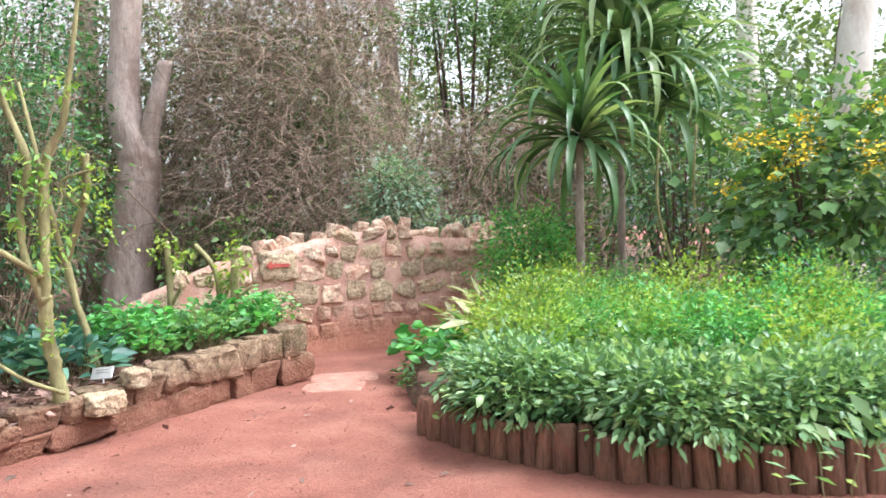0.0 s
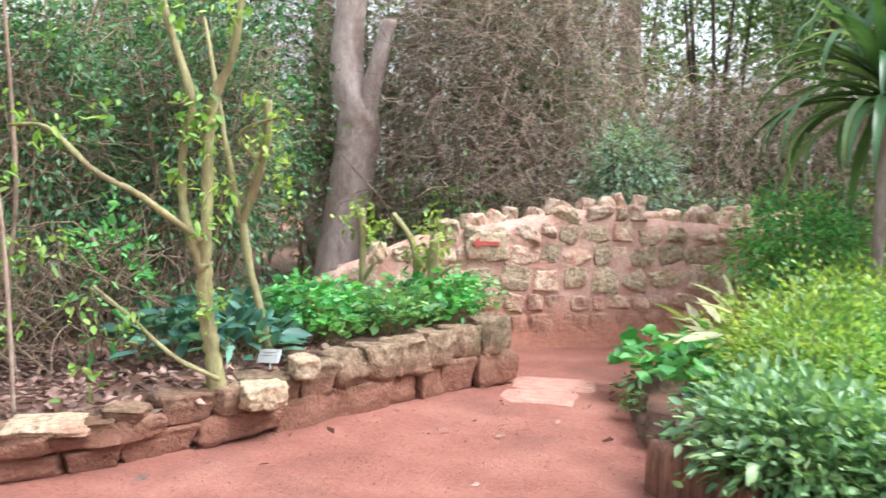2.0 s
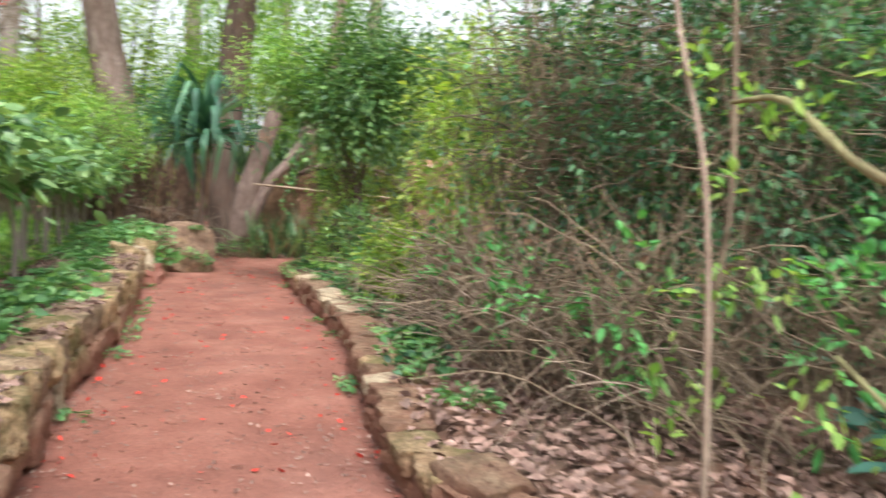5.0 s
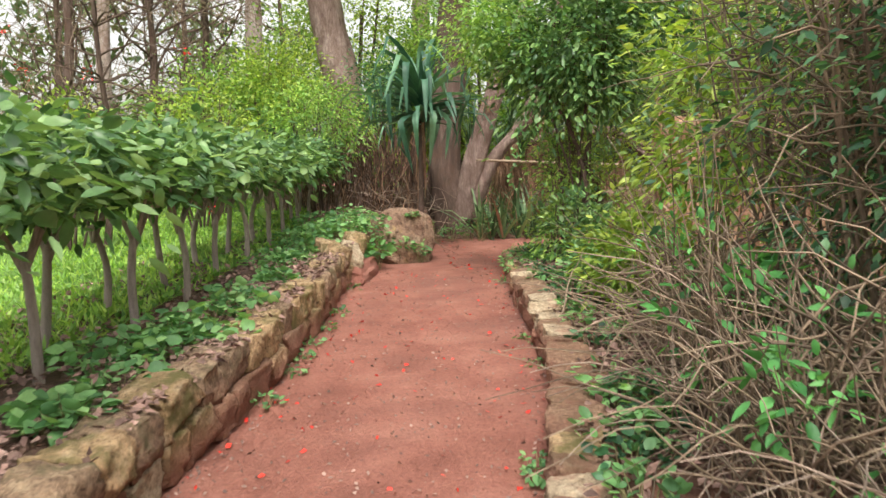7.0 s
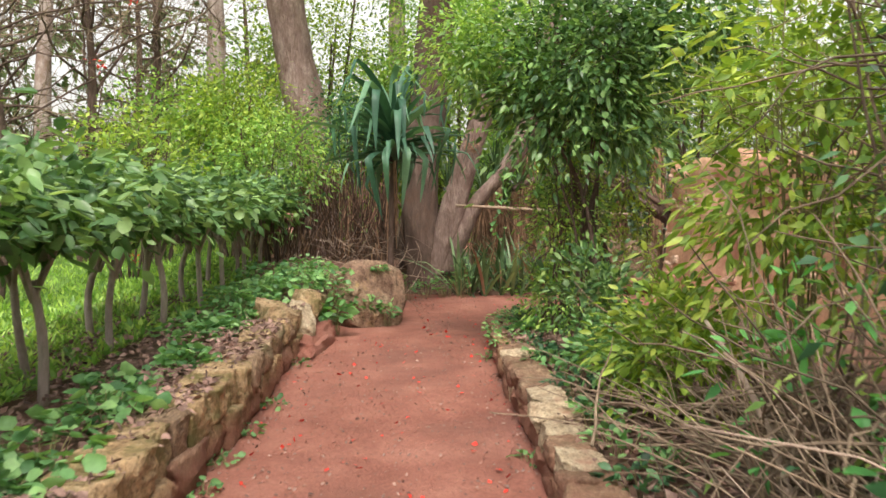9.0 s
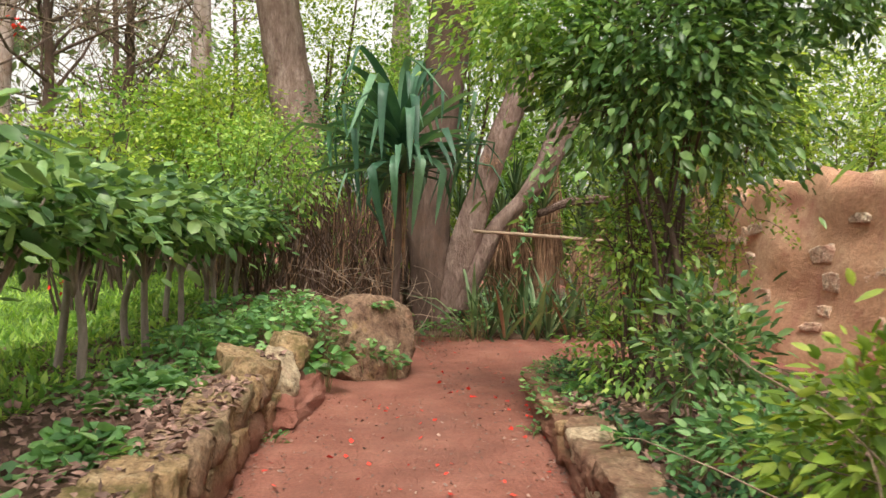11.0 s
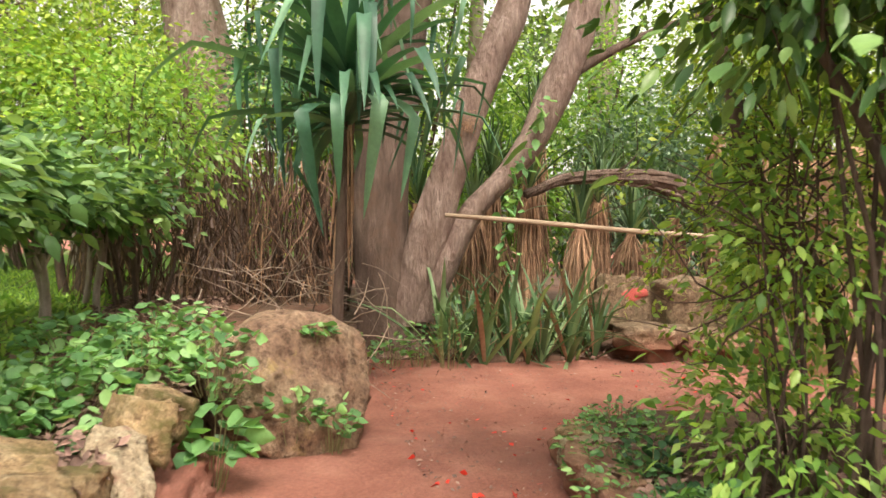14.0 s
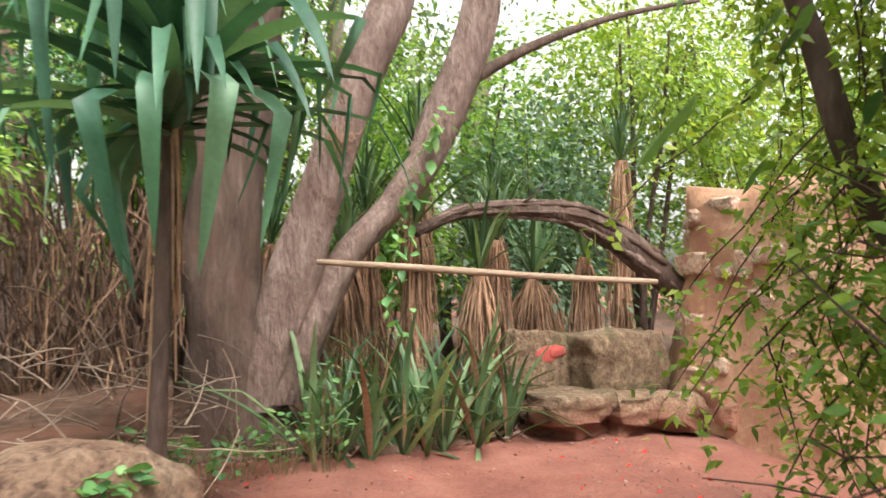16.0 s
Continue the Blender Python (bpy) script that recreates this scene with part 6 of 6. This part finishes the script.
# bare flowering branches beyond the hedge
bare = thing("bare_flowering_tree", "thin bare tree with a few red blossoms", "tree", (-13.0, -0.2, 0.4))
BR = [curved([(0, 0, -0.1, 0.05), (-0.1, 0.1, 1.2, 0.04), (0.1, 0.1, 2.4, 0.03), (0.3, 0.1, 4.2, 0.015)], 16)]
tips = []
for _ in range(26):
    st = BR[0][int(rng.integers(5, 15))]
    w = wander(st[:3], (rng.normal(0, 1), rng.normal(0.2, 0.8), rng.uniform(0.1, 0.8)), rng.uniform(0.8, 2.2), 0.014, 0.004, 8, 0.2)
    BR.append(w)
    tips += [w[-1][:3], w[-3][:3]]
child("trunk", tube_mesh("trunk", BR[:1], BARK, 8), bare)
tagged(child("twig_tangle", tube_mesh("twig_tangle", BR[1:], BARK, 5, False), bare), kind="stuff")
sprays(bare, tips[::3], RED_PETAL, 0.038, 14, 0.04, 0.8)

# leafless trees beyond the lawn
for x, y, h in ((-17.0, -2.2, 6.5), (-20.5, -0.6, 7.5), (-15.0, -4.5, 7.0), (-22.5, -4.5, 8.0), (-24.5, -2.0, 8.5), (-18.5, -1.2, 6.0), (-26.0, 0.4, 8.0)):
    ob = thing("bare_tree", "leafless grey-brown tree with fine twigs beyond the lawn", "tree", (x, y, 0.0))
    stem = curved([(0, 0, -0.1, 0.13), (0.1, 0.1, h * 0.3, 0.1), (-0.1, 0.2, h * 0.6, 0.07), (0.1, 0.1, h, 0.02)], 18)
    limbs = [wander(stem[int(rng.integers(4, 16))][:3], (rng.normal(0, 1), rng.normal(0, 1), rng.uniform(0.3, 1.0)), rng.uniform(1.2, 2.6), 0.03, 0.008, 8, 0.2) for _ in range(22)]
    fine_twigs = [wander(limbs[int(rng.integers(22))][int(rng.integers(3, 8))][:3], rng.normal(0, 1, 3) + np.array((0, 0, 0.3)), rng.uniform(0.5, 1.3), 0.009, 0.004, 6, 0.25) for _ in range(420)]
    child("trunk", tube_mesh("trunk", [stem], BARK, 9), ob)
    for limb in limbs:
        child("limb", tube_mesh("limb", [limb], BARK, 5, False), ob)
    tagged(child("twig_tangle", tube_mesh("twig_tangle", fine_twigs, BRAMBLE, 3, False), ob), kind="stuff")

# a strap leaf lying over the edge of the path
for x, y, rz, s in ((-16.5, 5.95, 0.6, 0.8), (-16.4, 6.3, -0.35, 0.7), (-16.55, 5.3, 0.1, 0.6)):
    ob = new("fallen_leaf", A_LEAVES[3])
    ob.matrix_basis = Matrix.LocRotScale((x, y, 0.03), Euler((0.1, radians(62), rz)), (s, s, s))
    tagged(ob, "drooping strap leaf lying on the red earth", "leaf", "fallen strap leaves")

# tall leafy masses behind the old tree
for x, y, rx, rz, lift, leaf, n in ((-22.5, 2.6, 1.9, 2.4, 4.6, L_LIME, 300), (-21.8, 5.6, 1.7, 2.3, 4.8, L_BRIGHT, 300), (-21.0, 8.2, 1.6, 1.6, 3.2, L_BRIGHT, 260), (-23.5, -0.6, 2.0, 1.4, 2.6, L_FAR, 230), (-19.2, 4.2, 0.9, 1.2, 3.0, L_BRIGHT, 180),
                                    (-18.6, 1.3, 1.0, 0.8, 2.9, L_LIME, 170), (-20.0, 12.5, 1.8, 2.0, 4.0, L_LIME, 220), (-19.5, 10.2, 1.4, 1.4, 3.9, L_LIME, 240), (-9.5, 13.5, 2.2, 2.8, 4.2, L_FAR, 300), (2.4, 15.6, 1.5, 1.6, 5.4, L_DARK, 260), (4.6, 15.8, 1.6, 2.2, 4.6, L_DARK, 260), (0.4, 16.6, 1.5, 1.2, 6.0, L_DARK, 200), (-4.6, 17.0, 2.2, 2.8, 4.4, L_FAR, 240), (5.0, 18.5, 2.2, 3.3, 4.2, L_FAR, 240), (9.8, 21.5, 2.6, 3.6, 5.0, L_FAR, 240), (2.4, 20.5, 2.2, 3.0, 5.8, L_FAR, 220), (-1.8, 20.0, 2.4, 3.0, 6.2, L_FAR, 200), (-6.5, 17.0, 2.2, 3.2, 5.0, L_FAR, 200)):
    shrub("leafy_tree", "tall leafy tree at the edge of the garden", "tree", (x, y, 0.0), (rx, rx, rz), lift, 5, leaf, 0.1, n, 28, 0.2, stem_mat=BARK, twigs=30, stem_r=0.06, shell=0.35)

# climber on the leaning trunks, nest of dry fibres in the fork
vine = thing("climbing_vine", "heart-leaved vine climbing the leaning trunk", "plant", (-16.72, 5.62, 0.0))
line = curved([(0.1, 0.0, 0.0, 0.006), (0.05, 0.05, 0.8, 0.006), (0.0, 0.12, 1.5, 0.005), (-0.05, 0.25, 2.1, 0.004), (-0.05, 0.5, 2.6, 0.003)], 22)
child("stem", tube_mesh("stem", [line], GREEN_STEM, 5), vine)
p = np.array([np.array(q[:3]) + rng.normal(0, 0.06, 3) + np.array((0.08, 0, 0)) for q in line[6:] for _ in range(4)])
child("foliage", leaf_mesh("foliage", p, rng.normal(0, 0.6, p.shape) + np.array((0.8, 0, -0.5)), 0.105, L_GROUND, 0.85, fine=True), vine)
nest = thing("fibre_nest", "tuft of dry fibres caught on the trunk", "plant", (-16.78, 5.28, 2.32))
tagged(child("twig_tangle", tube_mesh("twig_tangle", [wander(rng.normal(0, 0.05, 3), rng.normal(0, 1, 3), 0.16, 0.003, 0.002, 5, 0.5) for _ in range(90)], DEAD_LEAF, 3, False), nest), kind="stuff")
brush = thing("dry_sticks", "pale dry sticks and twigs under the yucca", "brushwood", (-15.5, 3.75, 0.3))
tagged(child("twig_tangle", tube_mesh("twig_tangle", [wander((rng.normal(0, 0.35), rng.normal(-0.1, 0.35), rng.uniform(0.0, 0.7)), rng.normal(0, 1, 3) * np.array((0.6, 1, 0.5)), rng.uniform(0.4, 0.9), 0.006, 0.002, 6, 0.15) for _ in range(60)], TWIG, 4, False), brush), kind="stuff")
for _ in range(9):
    x, y = rng.uniform(2.8, 4.0), rng.uniform(6.4, 7.6)
    shrub("tall_weed", "tall thin-stemmed green weed in the round bed", "plant", (x, y, 0.2), (0.2, 0.2, 0.35), 0.6, 6, L_THICKET, 0.07, 18, 9, 0.07, 0.4, stem_mat=GREEN_STEM, stem_r=0.005, group="tall weeds")
